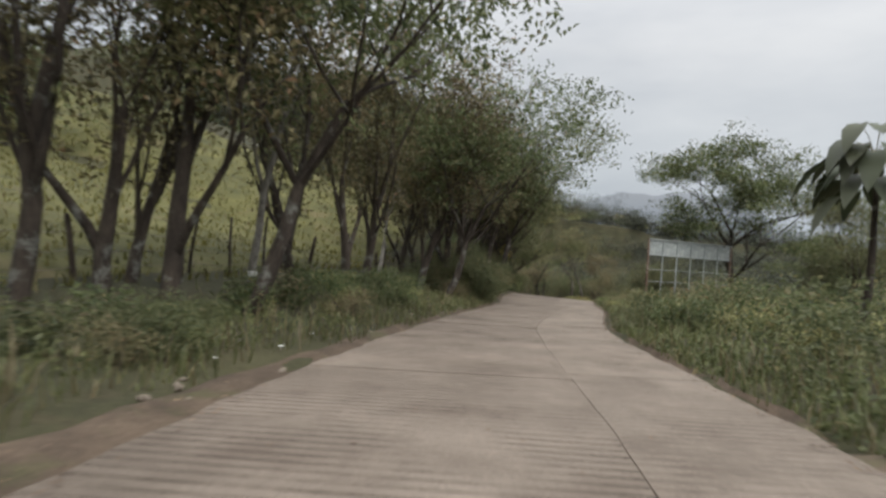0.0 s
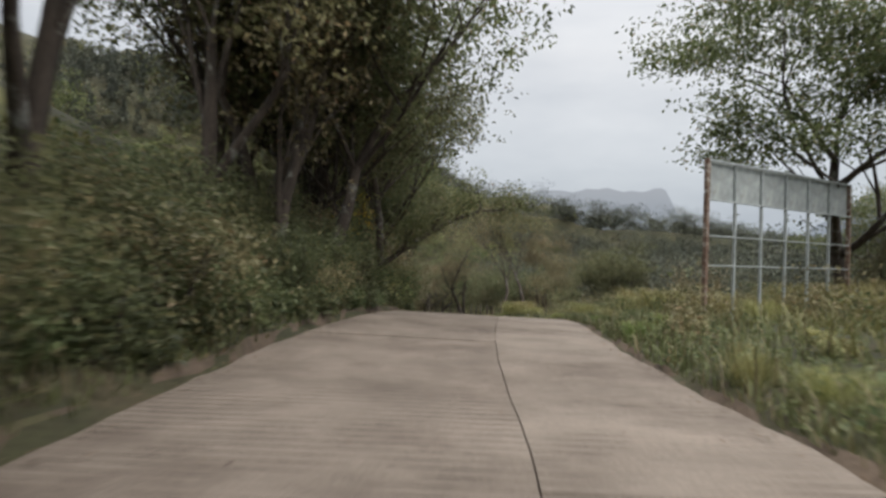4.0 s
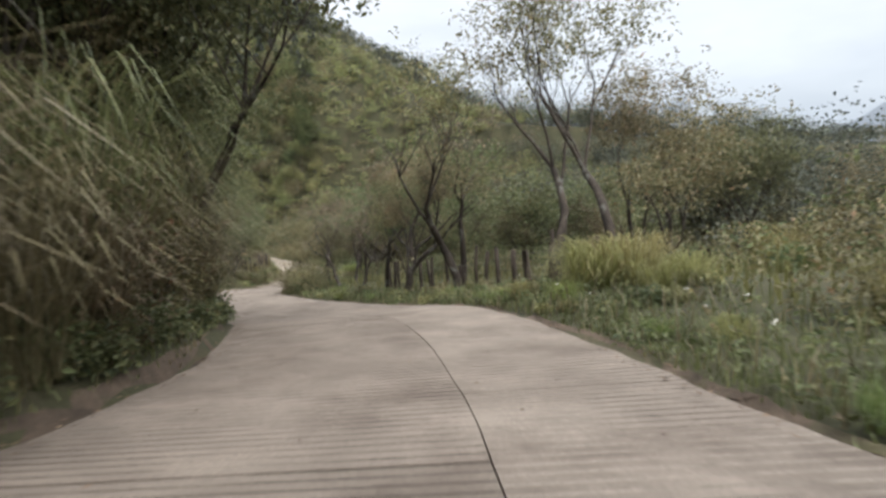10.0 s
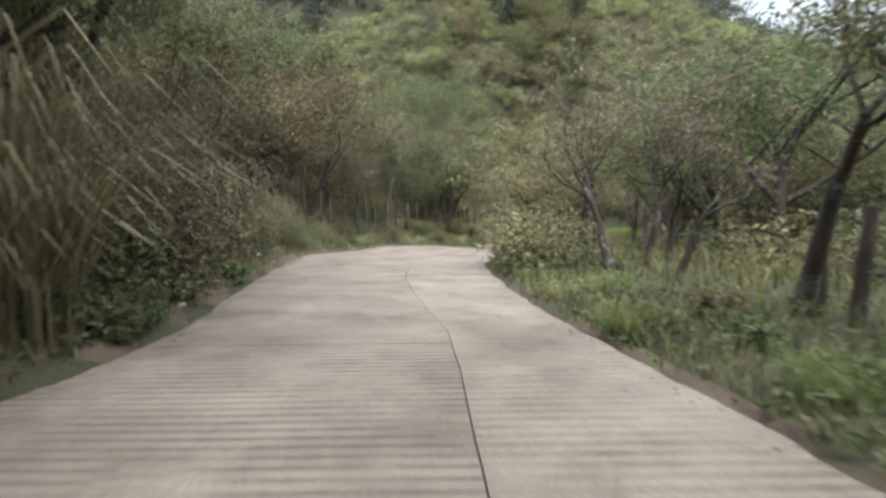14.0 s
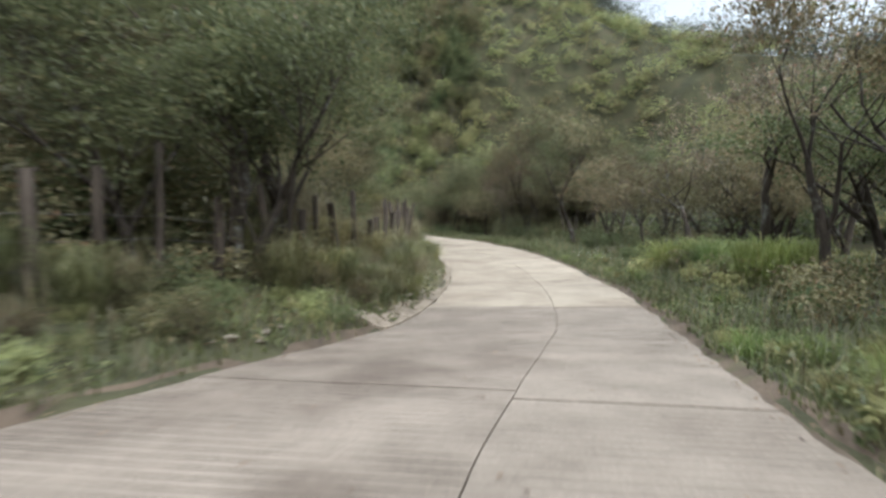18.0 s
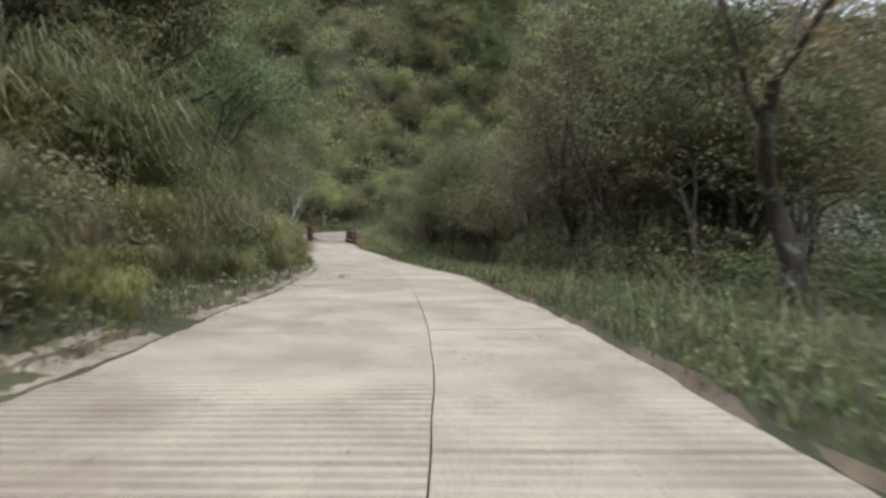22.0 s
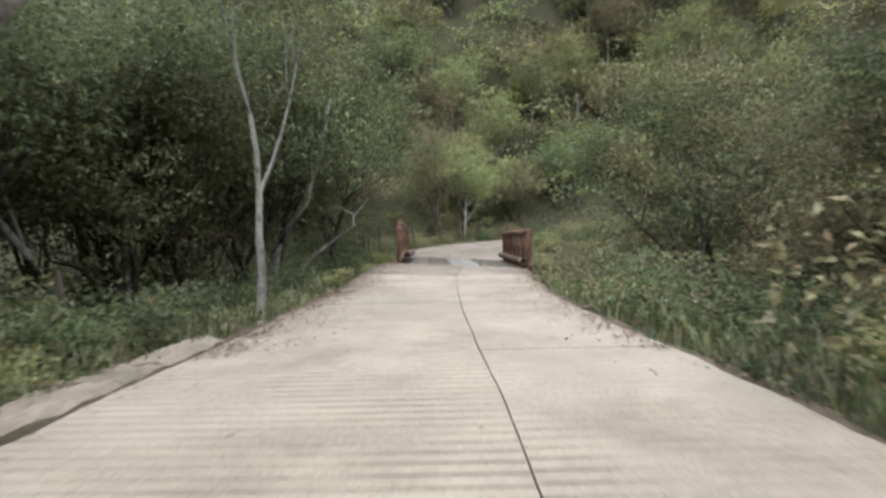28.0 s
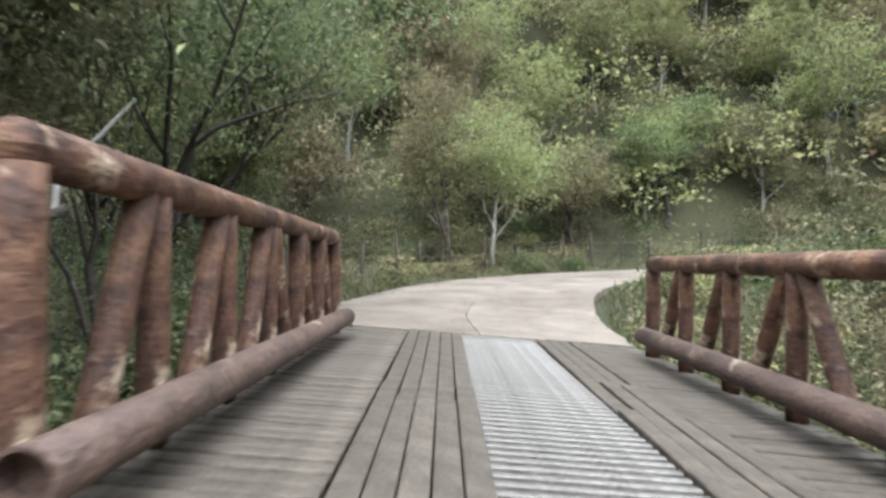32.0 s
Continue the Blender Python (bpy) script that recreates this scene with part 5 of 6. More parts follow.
def grass():
    rng = np.random.default_rng(51)
    for side, n, mat, lab, hi in (("L", 46000, GRASS_MAT, "short green grass and weeds on the verge", 0.34), ("R", 56000, GRASS_MAT, "short green grass and weeds on the verge", 0.4), ("R", 14000, GRASS_DRY, "dry grass stems on the verge", 0.55), ("L", 14000, GRASS_DRY, "dry grass stems on the verge", 0.5)):
        s = rng.uniform(-3, 250, n)
        o = 0.02 + rng.exponential(1.5, n)
        lat = edge(s, 1) - o if side == "L" else edge(s, 3) + o
        p = on_road(s, lat)
        ss, ll = along(p[:, 0], p[:, 1])
        bare = np.where(side == "L", np.clip(1 - np.abs(ss - 3) / 22, 0, 1) * 1.2, 0.0)
        keep = (np.abs(ss - 213) > 5.0) & (o < 8) & (wave(p[:, 0], p[:, 1], 1.5, 2) + rng.uniform(-1, 1, n) * 0.8 + np.clip((o - 0.12 - bare) * 2.5, -2, 1.5) > 0)
        p, o = p[keep], o[keep]
        p[:, 2] = ground_z(p[:, 0], p[:, 1]) - 0.02
        h = (0.10 + hi * rng.uniform(0, 1, len(p)) ** 1.5) * np.clip(0.4 + o / 1.5, 0.4, 1.2)
        me = blade_mesh("verge_grass", rng, p, h, 0.026, mat, 0.9)
        tagged(new("verge_grass", me), lab, "grass", kind="stuff")
    # the field beyond the trees
    s, o = np.meshgrid(np.arange(-2, 47, 1.0), np.arange(6.5, 44, 1.0), indexing="ij")
    p = on_road(s.ravel(), edge(s.ravel(), 1) - o.ravel())
    p[:, 2] = ground_z(p[:, 0], p[:, 1]) + np.where((o.ravel() < 7) | (o.ravel() > 43) | (s.ravel() < -1) | (s.ravel() > 45), -0.3, 0.07)
    thing("meadow", p, sheet(*s.shape), MEADOW_TURF, "yellow-green meadow turf on the slope beyond the trees", "meadow", kind="structure", smooth=True)
    n = 15000
    s, o = rng.uniform(-1, 45, n), rng.uniform(6.5, 42, n)
    p = on_road(s, edge(s, 1) - o)
    p[:, 2] = ground_z(p[:, 0], p[:, 1]) - 0.02
    tagged(new("meadow_grass", blade_mesh("meadow_grass", rng, p, 0.32 + 0 * s, 0.09, MEADOW, 0.9)), "sunny yellow-green meadow grass beyond the trees", "grass", kind="stuff")
    # rough grass beyond the right verge
    n = 20000
    s, o = rng.uniform(34, 150, n), rng.uniform(3, 26, n)
    p = on_road(s, edge(s, 3) + o)
    p[:, 2] = ground_z(p[:, 0], p[:, 1]) - 0.02
    tagged(new("rough_grass", blade_mesh("rough_grass", rng, p, 0.3 + 0.4 * rng.uniform(0, 1, n), 0.06, MEADOW_DRY, 0.9)), "rough yellow-green grass beyond the verge", "grass", kind="stuff")
    # small weeds between the grass
    for side, n in (("L", 26000), ("R", 34000)):
        s = rng.uniform(-3, 250, n)
        o = 0.1 + rng.exponential(1.7, n)
        lat = edge(s, 1) - o if side == "L" else edge(s, 3) + o
        p = on_road(s, lat)
        ss, ll = along(p[:, 0], p[:, 1])
        bare = np.where(side == "L", np.clip(1 - np.abs(ss - 3) / 22, 0, 1) * 1.4, 0.0)
        keep = (np.abs(ss - 213) > 5.0) & (o < 9) & (wave(p[:, 0], p[:, 1], 1.1, 5) + np.clip((o - 0.5 - bare) * 2, -2, 1.0) > 0)
        p = p[keep]
        p[:, 2] = ground_z(p[:, 0], p[:, 1]) + rng.uniform(0.02, 0.32, len(p)) * np.clip(o[keep], 0.3, 1)
        v, f = leaves(rng, p, 0.13, 0.075, 0.0)
        thing("verge_weeds", v, f, LEAF_MID, "small broad-leaved weeds along the road", "weeds", kind="stuff")


grass()


# ---- bridge ----
BR = Vector((-23.32, 202.26, 0.0))
BU, BV = Vector((-0.4617, 0.887, 0)), Vector((0.887, 0.4617, 0))


def br(u, v, z):
    return BR + BU * u + BV * v + Vector((0, 0, z))


def deck_z(u, v):
    return -12.46 - 0.3 * v / 4.4 - 0.012 * u


def pipe(name, a, b, r, mat, parent, label="", sides=14, rng=None):
    """A hollow-ended pipe between two places, slightly dented."""
    a, b = Vector(a), Vector(b)
    bm = bmesh.new()
    length = (b - a).length
    rings = []
    for k in range(7):
        u = k / 6
        ring = []
        for j in range(sides):
            t = 2 * math.pi * j / sides
            rr = r * (1 + 0.02 * math.sin(3 * t + 5 * u))
            ring.append(bm.verts.new((rr * math.cos(t), rr * math.sin(t), u * length)))
        rings.append(ring)
    for p, q in zip(rings, rings[1:]):
        for j in range(sides):
            bm.faces.new((p[j], p[(j + 1) % sides], q[(j + 1) % sides], q[j])).smooth = True
    for ring, z, flip in ((rings[0], 0.0, True), (rings[-1], length, False)):
        inner = [bm.verts.new((v.co.x * 0.86, v.co.y * 0.86, z)) for v in ring]
        deep = [bm.verts.new((v.co.x * 0.86, v.co.y * 0.86, z + (0.12 if flip else -0.12))) for v in ring]
        for j in range(sides):
            k = (j + 1) % sides
            bm.faces.new((ring[j], ring[k], inner[k], inner[j]))
            bm.faces.new((inner[j], inner[k], deep[k], deep[j]))
        bm.faces.new(deep)
    bmesh.ops.recalc_face_normals(bm, faces=bm.faces)
    m = Matrix.Translation(a) @ (b - a).to_track_quat("Z", "Y").to_matrix().to_4x4()
    return part(name, bm, mat, parent, label, parent.matrix_world.inverted() @ m)


def box(bm, c, sx, sy, sz, m=None):
    r = bmesh.ops.create_cube(bm, size=1, matrix=(m or Matrix.Identity(4)) @ Matrix.Translation(c) @ Matrix.Diagonal((sx, sy, sz, 1)))
    return r["verts"]


def rail(v, u0, u1, top0, top1, bot0, bot1, inward, label):
    ob = empty("bridge_railing", Matrix.Translation(br(u0, v, deck_z(u0, v))), label, "railing", "bridge railings")
    n = 6
    top = lambda u: top0 + (top1 - top0) * (u - u0) / (u1 - u0)
    bot = lambda u: bot0 + (bot1 - bot0) * (u - u0) / (u1 - u0)
    bpy.context.view_layer.update()
    pipe("top_rail", br(u0 + 0.02, v, top(u0) - 0.10), br(u1 - 0.02, v, top(u1) - 0.10), 0.105, LOG_WOOD, ob)
    pipe("bottom_rail", br(u0 - 0.3, v + inward * 0.24, bot(u0) + 0.10), br(u1 - 0.35, v + inward * 0.24, bot(u1) + 0.10), 0.115, LOG_DARK, ob, "dark scraped bottom pipe")
    us = [u0 + (u1 - u0) * k / n for k in range(n + 1)]
    for k, u in enumerate(us):
        r = 0.1 if k in (0, n) else 0.085
        pipe("post", br(u, v, bot(u) - 0.25), br(u, v, top(u) - 0.16), r, LOG_WOOD, ob)
    for k in range(n):
        a, b = us[k], us[k + 1]
        if k < n / 2:
            lo, hi = a + 0.42, b - 0.13
        else:
            lo, hi = b - 0.42, a + 0.13
        pipe("brace", br(lo, v, bot(lo) - 0.1), br(hi, v, top(hi) - 0.16), 0.08, LOG_WOOD, ob)
    for k in (0, n):
        bm = bmesh.new()
        bmesh.ops.create_uvsphere(bm, u_segments=12, v_segments=6, radius=0.107)
        part("post_cap", bm, LOG_WOOD, ob, "", ob.matrix_world.inverted() @ Matrix.Translation(br(us[k], v, top(us[k]) - 0.1)))


rail(0.0, 0.0, 6.1, -11.0, -11.14, -12.28, -12.38, 1, "rusty red-brown steel pipe railing with slanted braces, pale scrapes")
rail(4.36, -0.62, 6.1, -11.39, -11.47, -12.58, -12.6, -1, "rusty brown steel pipe railing with slanted braces, shaded side")


def deck():
    ob = empty("bridge_deck", Matrix.Translation(br(0, 2.2, -12.6)), "single-lane bridge deck of grey planks and worn ribbed steel", "bridge", kind="structure")
    bpy.context.view_layer.update()
    inv = ob.matrix_world.inverted()
    rng = random.Random(81)
    tilt = math.atan(-0.3 / 4.4)
    frame_m = pose(0, 0, 0, 0, 0, 27.5)

    def piece(name, u, v, du, dv, h, mat, lift=0.0, turn=0.0):
        bm = bmesh.new()
        box(bm, (0, 0, -h / 2), dv, du, h)
        bmesh.ops.bevel(bm, geom=bm.edges[:], offset=min(0.008, h * 0.3), segments=1, affect="EDGES")
        m = Matrix.Translation(br(u, v, deck_z(u, v) + lift)) @ frame_m @ pose(0, 0, 0, 0, -math.degrees(tilt), turn)
        part(name, bm, mat, ob, "", inv @ m)

    # cross members under everything
    u = 0.22
    while u < 6.95:
        piece("cross_plank", u, 0.48, 0.13, 1.0, 0.06, PLANK, rng.uniform(-0.006, 0.006), rng.uniform(-0.6, 0.6))
        piece("cross_plank", u, 3.9, 0.13, 1.1, 0.06, PLANK, rng.uniform(-0.006, 0.006), rng.uniform(-0.6, 0.6))
        u += 0.165
    # ribbed steel in the middle
    piece("steel_plate", 3.55, 2.3, 6.8, 1.12, 0.03, STEEL, -0.03)
    u = 0.2
    while u < 6.9:
        piece("steel_rib", u, 2.3, 0.055, 1.08, 0.035, STEEL, 0.012)
        u += 0.125
    # runner planks in the wheel tracks
    for v0, n, lift in ((1.08, 5, 0.02), (2.95, 4, 0.02)):
        for k in range(n):
            a = 0.14 + rng.uniform(0, 0.12)
            b = 6.95 - rng.uniform(0, 0.25)
            split = rng.uniform(2.4, 4.0)
            for p, q in ((a, split - 0.02), (split + 0.02, b)):
                piece("runner_plank", (p + q) / 2, v0 + k * 0.155, q - p, 0.146, 0.05, PLANK, lift + rng.uniform(-0.008, 0.008), rng.uniform(-0.15, 0.15))
    # bearers at both sides
    for v in (0.1, 4.3):
        piece("edge_beam", 3.5, v, 6.9, 0.26, 0.4, RUST, -0.08)
    for v in (1.2, 2.2, 3.2):
        piece("main_beam", 3.5, v, 6.9, 0.25, 0.5, RUST, -0.1)
    for u in (-0.06, 7.2):
        piece("abutment", u, 2.2, 0.3, 5.2, 2.4, KERB_MAT, -0.215)


deck()


def stream():
    s = np.linspace(-40, 40, 60)
    rows = []
    for w in (-1.6, -0.5, 0.5, 1.6):
        p = np.array([br(3.2 + w + 0.8 * math.sin(q * 0.2), 2.2 + q, -15.35) for q in s])
        rows.append(p)
    m, n, l = material("shallow_water")
    out, bs = n.new("ShaderNodeOutputMaterial"), n.new("ShaderNodeBsdfPrincipled")
    bs.inputs["Base Color"].default_value, bs.inputs["Roughness"].default_value = (0.09, 0.085, 0.06, 1), 0.12
    no, bp = n.new("ShaderNodeTexNoise"), n.new("ShaderNodeBump")
    no.inputs["Scale"].default_value, bp.inputs["Strength"].default_value = 5, 0.25
    l.new(no.outputs[0], bp.inputs["Height"])
    l.new(bp.outputs[0], bs.inputs["Normal"])
    l.new(bs.outputs[0], out.inputs[0])
    thing("water", np.stack(rows, 1).reshape(-1, 3), sheet(60, 4), m, "shallow brownish stream under the bridge", "stream", kind="structure", smooth=True)


stream()


def bank_wood():
    """A pale leaning trunk and a dark low branch over the stream bank."""
    o = Vector((-28.4, 201.3, -14.4))
    at = lambda *pts: [Vector(p) - o for p in pts]
    ob = empty("leaning_tree", Matrix.Translation(o), "pale leaning trunk with a few forked limbs above the stream", "tree", "trees on the bank")
    child("trunk", mesh_of("trunk", *tubes([(at((-28.5, 201.2, -14.7), (-28.12, 201.45, -12.0), (-27.67, 201.73, -11.09), (-27.19, 202.06, -10.23), (-26.9, 202.16, -9.19), (-26.47, 202.24, -8.19), (-26.1, 202.3, -6.4)), [0.2, 0.15, 0.135, 0.115, 0.1, 0.085, 0.05])], 9), BARK_PALE, True), ob)
    child("bough", mesh_of("bough", *tubes([(at((-26.9, 202.16, -9.19), (-26.5, 202.5, -8.75), (-26.0, 202.7, -8.5)), [0.06, 0.045, 0.02]), (at((-26.9, 202.16, -9.19), (-27.3, 202.6, -8.3), (-27.5, 203.0, -7.2)), [0.05, 0.04, 0.015])], 6), BARK_PALE, True), ob)
    rng = np.random.default_rng(88)
    tips = np.array([Vector((-26.1, 202.4, -6.4)) - o, Vector((-27.5, 203.0, -7.0)) - o, Vector((-26.0, 202.8, -8.2)) - o])
    p = tips[rng.integers(0, 3, 700)] + rng.normal(size=(700, 3)) * 0.75
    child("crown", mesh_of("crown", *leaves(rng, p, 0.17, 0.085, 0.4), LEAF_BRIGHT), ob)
    o = Vector((-27.0, 200.9, -13.4))
    ob = empty("low_branch", Matrix.Translation(o), "dark low tree limb with pale forked twigs over the bank", "tree", "trees on the bank")
    child("trunk", mesh_of("trunk", *tubes([(at((-27.0, 200.7, -13.9), (-26.9, 201.58, -12.41), (-26.94, 202.57, -11.98), (-26.8, 203.31, -11.59), (-26.57, 204.33, -11.08)), [0.14, 0.1, 0.085, 0.075, 0.05])], 8), BARK_DARK, True), ob)
    child("twig", mesh_of("twig", *tubes([(at((-26.6, 204.25, -11.1), (-26.68, 204.32, -10.6), (-27.09, 203.82, -10.33), (-27.5, 203.6, -10.25)), [0.04, 0.035, 0.025, 0.01]), (at((-26.65, 204.3, -10.75), (-26.45, 204.55, -10.4), (-26.27, 204.8, -10.0)), [0.035, 0.025, 0.01])], 6), BARK_PALE, True), ob, None, "pale forked twigs")


bank_wood()


# ---- hoarding by the road ----
def hoarding():
    o = Vector((16.2, 48.07, 5.42))
    x, y = o.x, o.y
    far = Vector((0.90, 0.43, 0)).normalized()
    g = float(ground_z(x, y)[0])
    width, panel_h = 9.4, 1.3
    rot = pose(x, y, g, 0, 0, math.degrees(math.atan2(far.y, far.x)))
    h = o.z - g
    ob = empty("hoarding", rot, "old hoarding of grey sheet panels on rusty legs", "billboard")
    n = 6
    step = width / n
    for k in range(n):
        bm = bmesh.new()
        box(bm, (0, 0, 0), step - 0.02, 0.025, panel_h - 0.06)
        bmesh.ops.bevel(bm, geom=bm.edges[:], offset=0.006, segments=1, affect="EDGES")
        part("panel", bm, PANEL, ob, "", Matrix.Translation((step * (k + 0.5), 0.06, h - panel_h / 2)))
    for k in range(n + 1):
        bm = bmesh.new()
        end = k in (0, n)
        w = 0.14 if end else 0.09
        box(bm, (0, 0, (h + 0.3) / 2 - 0.3), w, w, h + 0.3)
        bmesh.ops.bevel(bm, geom=bm.edges[:], offset=0.012, segments=1, affect="EDGES")
        part("leg", bm, RUST if end else PANEL, ob, "streaked rusty end leg" if end else "", Matrix.Translation((step * k, 0 if not end else -0.01, 0)))
    for z, r in ((h - 0.04, 0.035), (h - panel_h, 0.03), (h - panel_h - 1.15, 0.022), (h - panel_h - 2.1, 0.022)):
        bm = bmesh.new()
        box(bm, (width / 2, 0, 0), width, r * 2, r * 2)
        bmesh.ops.bevel(bm, geom=bm.edges[:], offset=0.006, segments=1, affect="EDGES")
        part("rail", bm, PANEL, ob, "", Matrix.Translation((0, -0.055, z)))


hoarding()


# ---- fences ----
def fence_post_mesh(seed, h, r):
    rng = np.random.default_rng(seed)
    pts = [(0, 0, -0.35), (0.01, 0, 0.0), (rng.normal() * 0.02, rng.normal() * 0.02, h * 0.5), (rng.normal() * 0.03, rng.normal() * 0.03, h), (rng.normal() * 0.03, rng.normal() * 0.03, h + 0.015)]
    v, f = tubes([(pts, [r * 1.05, r, r * 0.95, r * 0.85, r * 0.3])], 7)
    return mesh_of("post", v, f, POST_WOOD, True)


POSTS = [fence_post_mesh(k, h, r) for k, (h, r) in enumerate(((1.4, 0.07), (1.5, 0.06), (1.2, 0.085), (1.65, 0.05)))]


def fence(points, label, seed, height=1.2, wires=3, lean=7, thick=1.0, tall=1.0):
    """Posts along a line, with sagging wires between them."""
    rng = random.Random(seed)
    x0, y0 = points[0]
    ob = empty("wire_fence", pose(x0, y0, float(ground_z(x0, y0)[0])), label, "fence")
    base = ob.matrix_basis.inverted()
    tops = []
    for x, y in points:
        z = float(ground_z(x, y)[0])
        m = pose(x, y, z, rng.uniform(-lean, lean), rng.uniform(-lean, lean), rng.uniform(0, 360))
        child("post", POSTS[rng.randrange(4)], ob, base @ m @ Matrix.Diagonal((thick, thick, tall * rng.uniform(0.85, 1.15), 1)))
        tops.append(m)
    for w in range(wires):
        for a, b in zip(tops, tops[1:]):
            h = height * (w + 0.8) / wires
            p, q = a @ Vector((0, 0, h)), b @ Vector((0, 0, h))
            mid = (p + q) / 2 - Vector((0, 0, 0.03 * (q - p).length * rng.uniform(0.2, 1)))
            v, f = tubes([([base @ p, base @ mid, base @ q], [0.007] * 3)], 4)
            child("wire", mesh_of("wire", v, f, WIRE), ob)


def fence_line(s0, s1, lat, gap, seed, jitter=0.25):
    rng = random.Random(seed)
    out, s = [], s0
    while s < s1:
        p = on_road(s, lat(s) + rng.uniform(-jitter, jitter))
        out.append((float(p[0]), float(p[1])))
        s += gap * rng.uniform(0.7, 1.3)
    return out


fence(fence_line(8, 36, lambda s: -9.6, 2.0, 1), "leaning wooden posts with wire along the grassy field", 1)
fence(fence_line(77, 94, lambda s: 5.6, 1.05, 2), "row of rough dark wooden posts with wire under the trees", 2, thick=1.45)
fence(fence_line(108, 156, lambda s: edge(s, 1) - np.interp(s, [108, 126, 134, 156], [3.8, 3.2, 2.3, 2.3]), 1.0, 3), "leaning weathered posts with barbed wire on the bank", 3, lean=9, thick=1.35, tall=1.4)
fence(fence_line(156, 206, lambda s: edge(s, 1) - 4.4, 2.2, 4), "old wooden posts with wire in the tall grass", 4, lean=10)
fence(fence_line(219, 256, lambda s: edge(s, 1) - 1.9, 1.5, 5, 0.12), "thin wooden fence posts with wire along the bend", 5, lean=4)


# ---- kerb ----
def kerb():
    ob = empty("kerb", Matrix.Identity(4), "broken pale concrete kerb with rough stones along the drain", "kerb", kind="structure")
    rng = random.Random(91)
    s = 127.5
    while s < 196:
        ln = rng.uniform(0.7, 1.7)
        e = s + ln
        if rng.random() < 0.93:
            bm = bmesh.new()
            n = 7
            low = min(1.0, max(0.0, (188 - s) / 10)) * 0.75
            prof = [(0.02, -0.15), (0.02, 0.035), (-0.08, 0.045 + rng.uniform(0, 0.03)), (-0.2, 0.05 + rng.uniform(0, 0.03)), (-0.28, 0.05 + low * rng.uniform(0.05, 0.11)), (-0.40, 0.05 + low * rng.uniform(0.15, 0.25)), (-0.52, 0.04 + low * rng.uniform(0.2, 0.32)), (-0.6, -0.2)]
            rings = []
            for k in range(n):
                q = s + 0.01 + (ln - 0.02) * k / (n - 1)
                ring = []
                for o, z in prof:
                    p = on_road(q, float(edge(q, 1)) + o - 0.03 + rng.uniform(-0.03, 0.03) * (o < 0))
                    ring.append(bm.verts.new((p[0], p[1], p[2] + z + (rng.uniform(-0.022, 0.02) * (1 if o > -0.25 else 1.3) if z > 0 else 0))))
                rings.append(ring)
            for a, b in zip(rings, rings[1:]):
                for j in range(len(prof) - 1):
                    bm.faces.new((a[j], b[j], b[j + 1], a[j + 1]))
            bm.faces.new(rings[0])
            bm.faces.new(rings[-1][::-1])
            bmesh.ops.recalc_face_normals(bm, faces=bm.faces)
            part("kerb_block", bm, KERB_MAT, ob)
        s = e
    return ob


kerb()


def rock_mesh(seed, flat=0.6, mat=None):
    bm = bmesh.new()
    bmesh.ops.create_icosphere(bm, subdivisions=2, radius=0.5)
    rng = random.Random(seed)
    off = Vector((rng.uniform(0, 50), rng.uniform(0, 50), 0))
    for v in bm.verts:
        v.co *= 1 + 0.55 * noise.noise(v.co * 1.8 + off)
        v.co.z *= flat
    me = bpy.data.meshes.new("rock")
    bm.to_mesh(me)
    bm.free()
    me.materials.append(mat or STONE)
    return me


ROCKS = [rock_mesh(k) for k in range(4)]
CLODS = [rock_mesh(k, 0.5, SOIL) for k in (7, 8)]


def rocks():
    rng = random.Random(95)
    for s0, s1, n, o0, o1, side, a, b in ((122, 200, 110, 0.55, 0.95, 1, 0.10, 0.3), (88, 120, 34, 0.1, 0.9, 1, 0.08, 0.25), (0, 30, 26, 0.2, 1.6, 1, 0.05, 0.14), (80, 110, 18, 0.1, 0.6, 0, 0.06, 0.15), (196, 208, 20, 0.1, 1.0, 1, 0.08, 0.25), (200, 208, 12, 0.1, 0.8, 0, 0.08, 0.2)):
        for k in range(n):
            s = rng.uniform(s0, s1)
            o = rng.uniform(o0, o1)
            lat = float(edge(s, 1)) - o if side else float(edge(s, 3)) + o
            x, y, z = on_road(s, lat)
            r = rng.uniform(a, b)
            ob = new("stone", ROCKS[rng.randrange(4)])
            ob.matrix_basis = pose(x, y, float(ground_z(x, y)[0]) + r * 0.12, rng.uniform(-20, 20), rng.uniform(-20, 20), rng.uniform(0, 360)) @ Matrix.Diagonal((r, r * rng.uniform(0.6, 1), r * rng.uniform(0.6, 1), 1))
            tagged(ob, "rough pale stone lying beside the road", "stone", "stones along the road")


rocks()


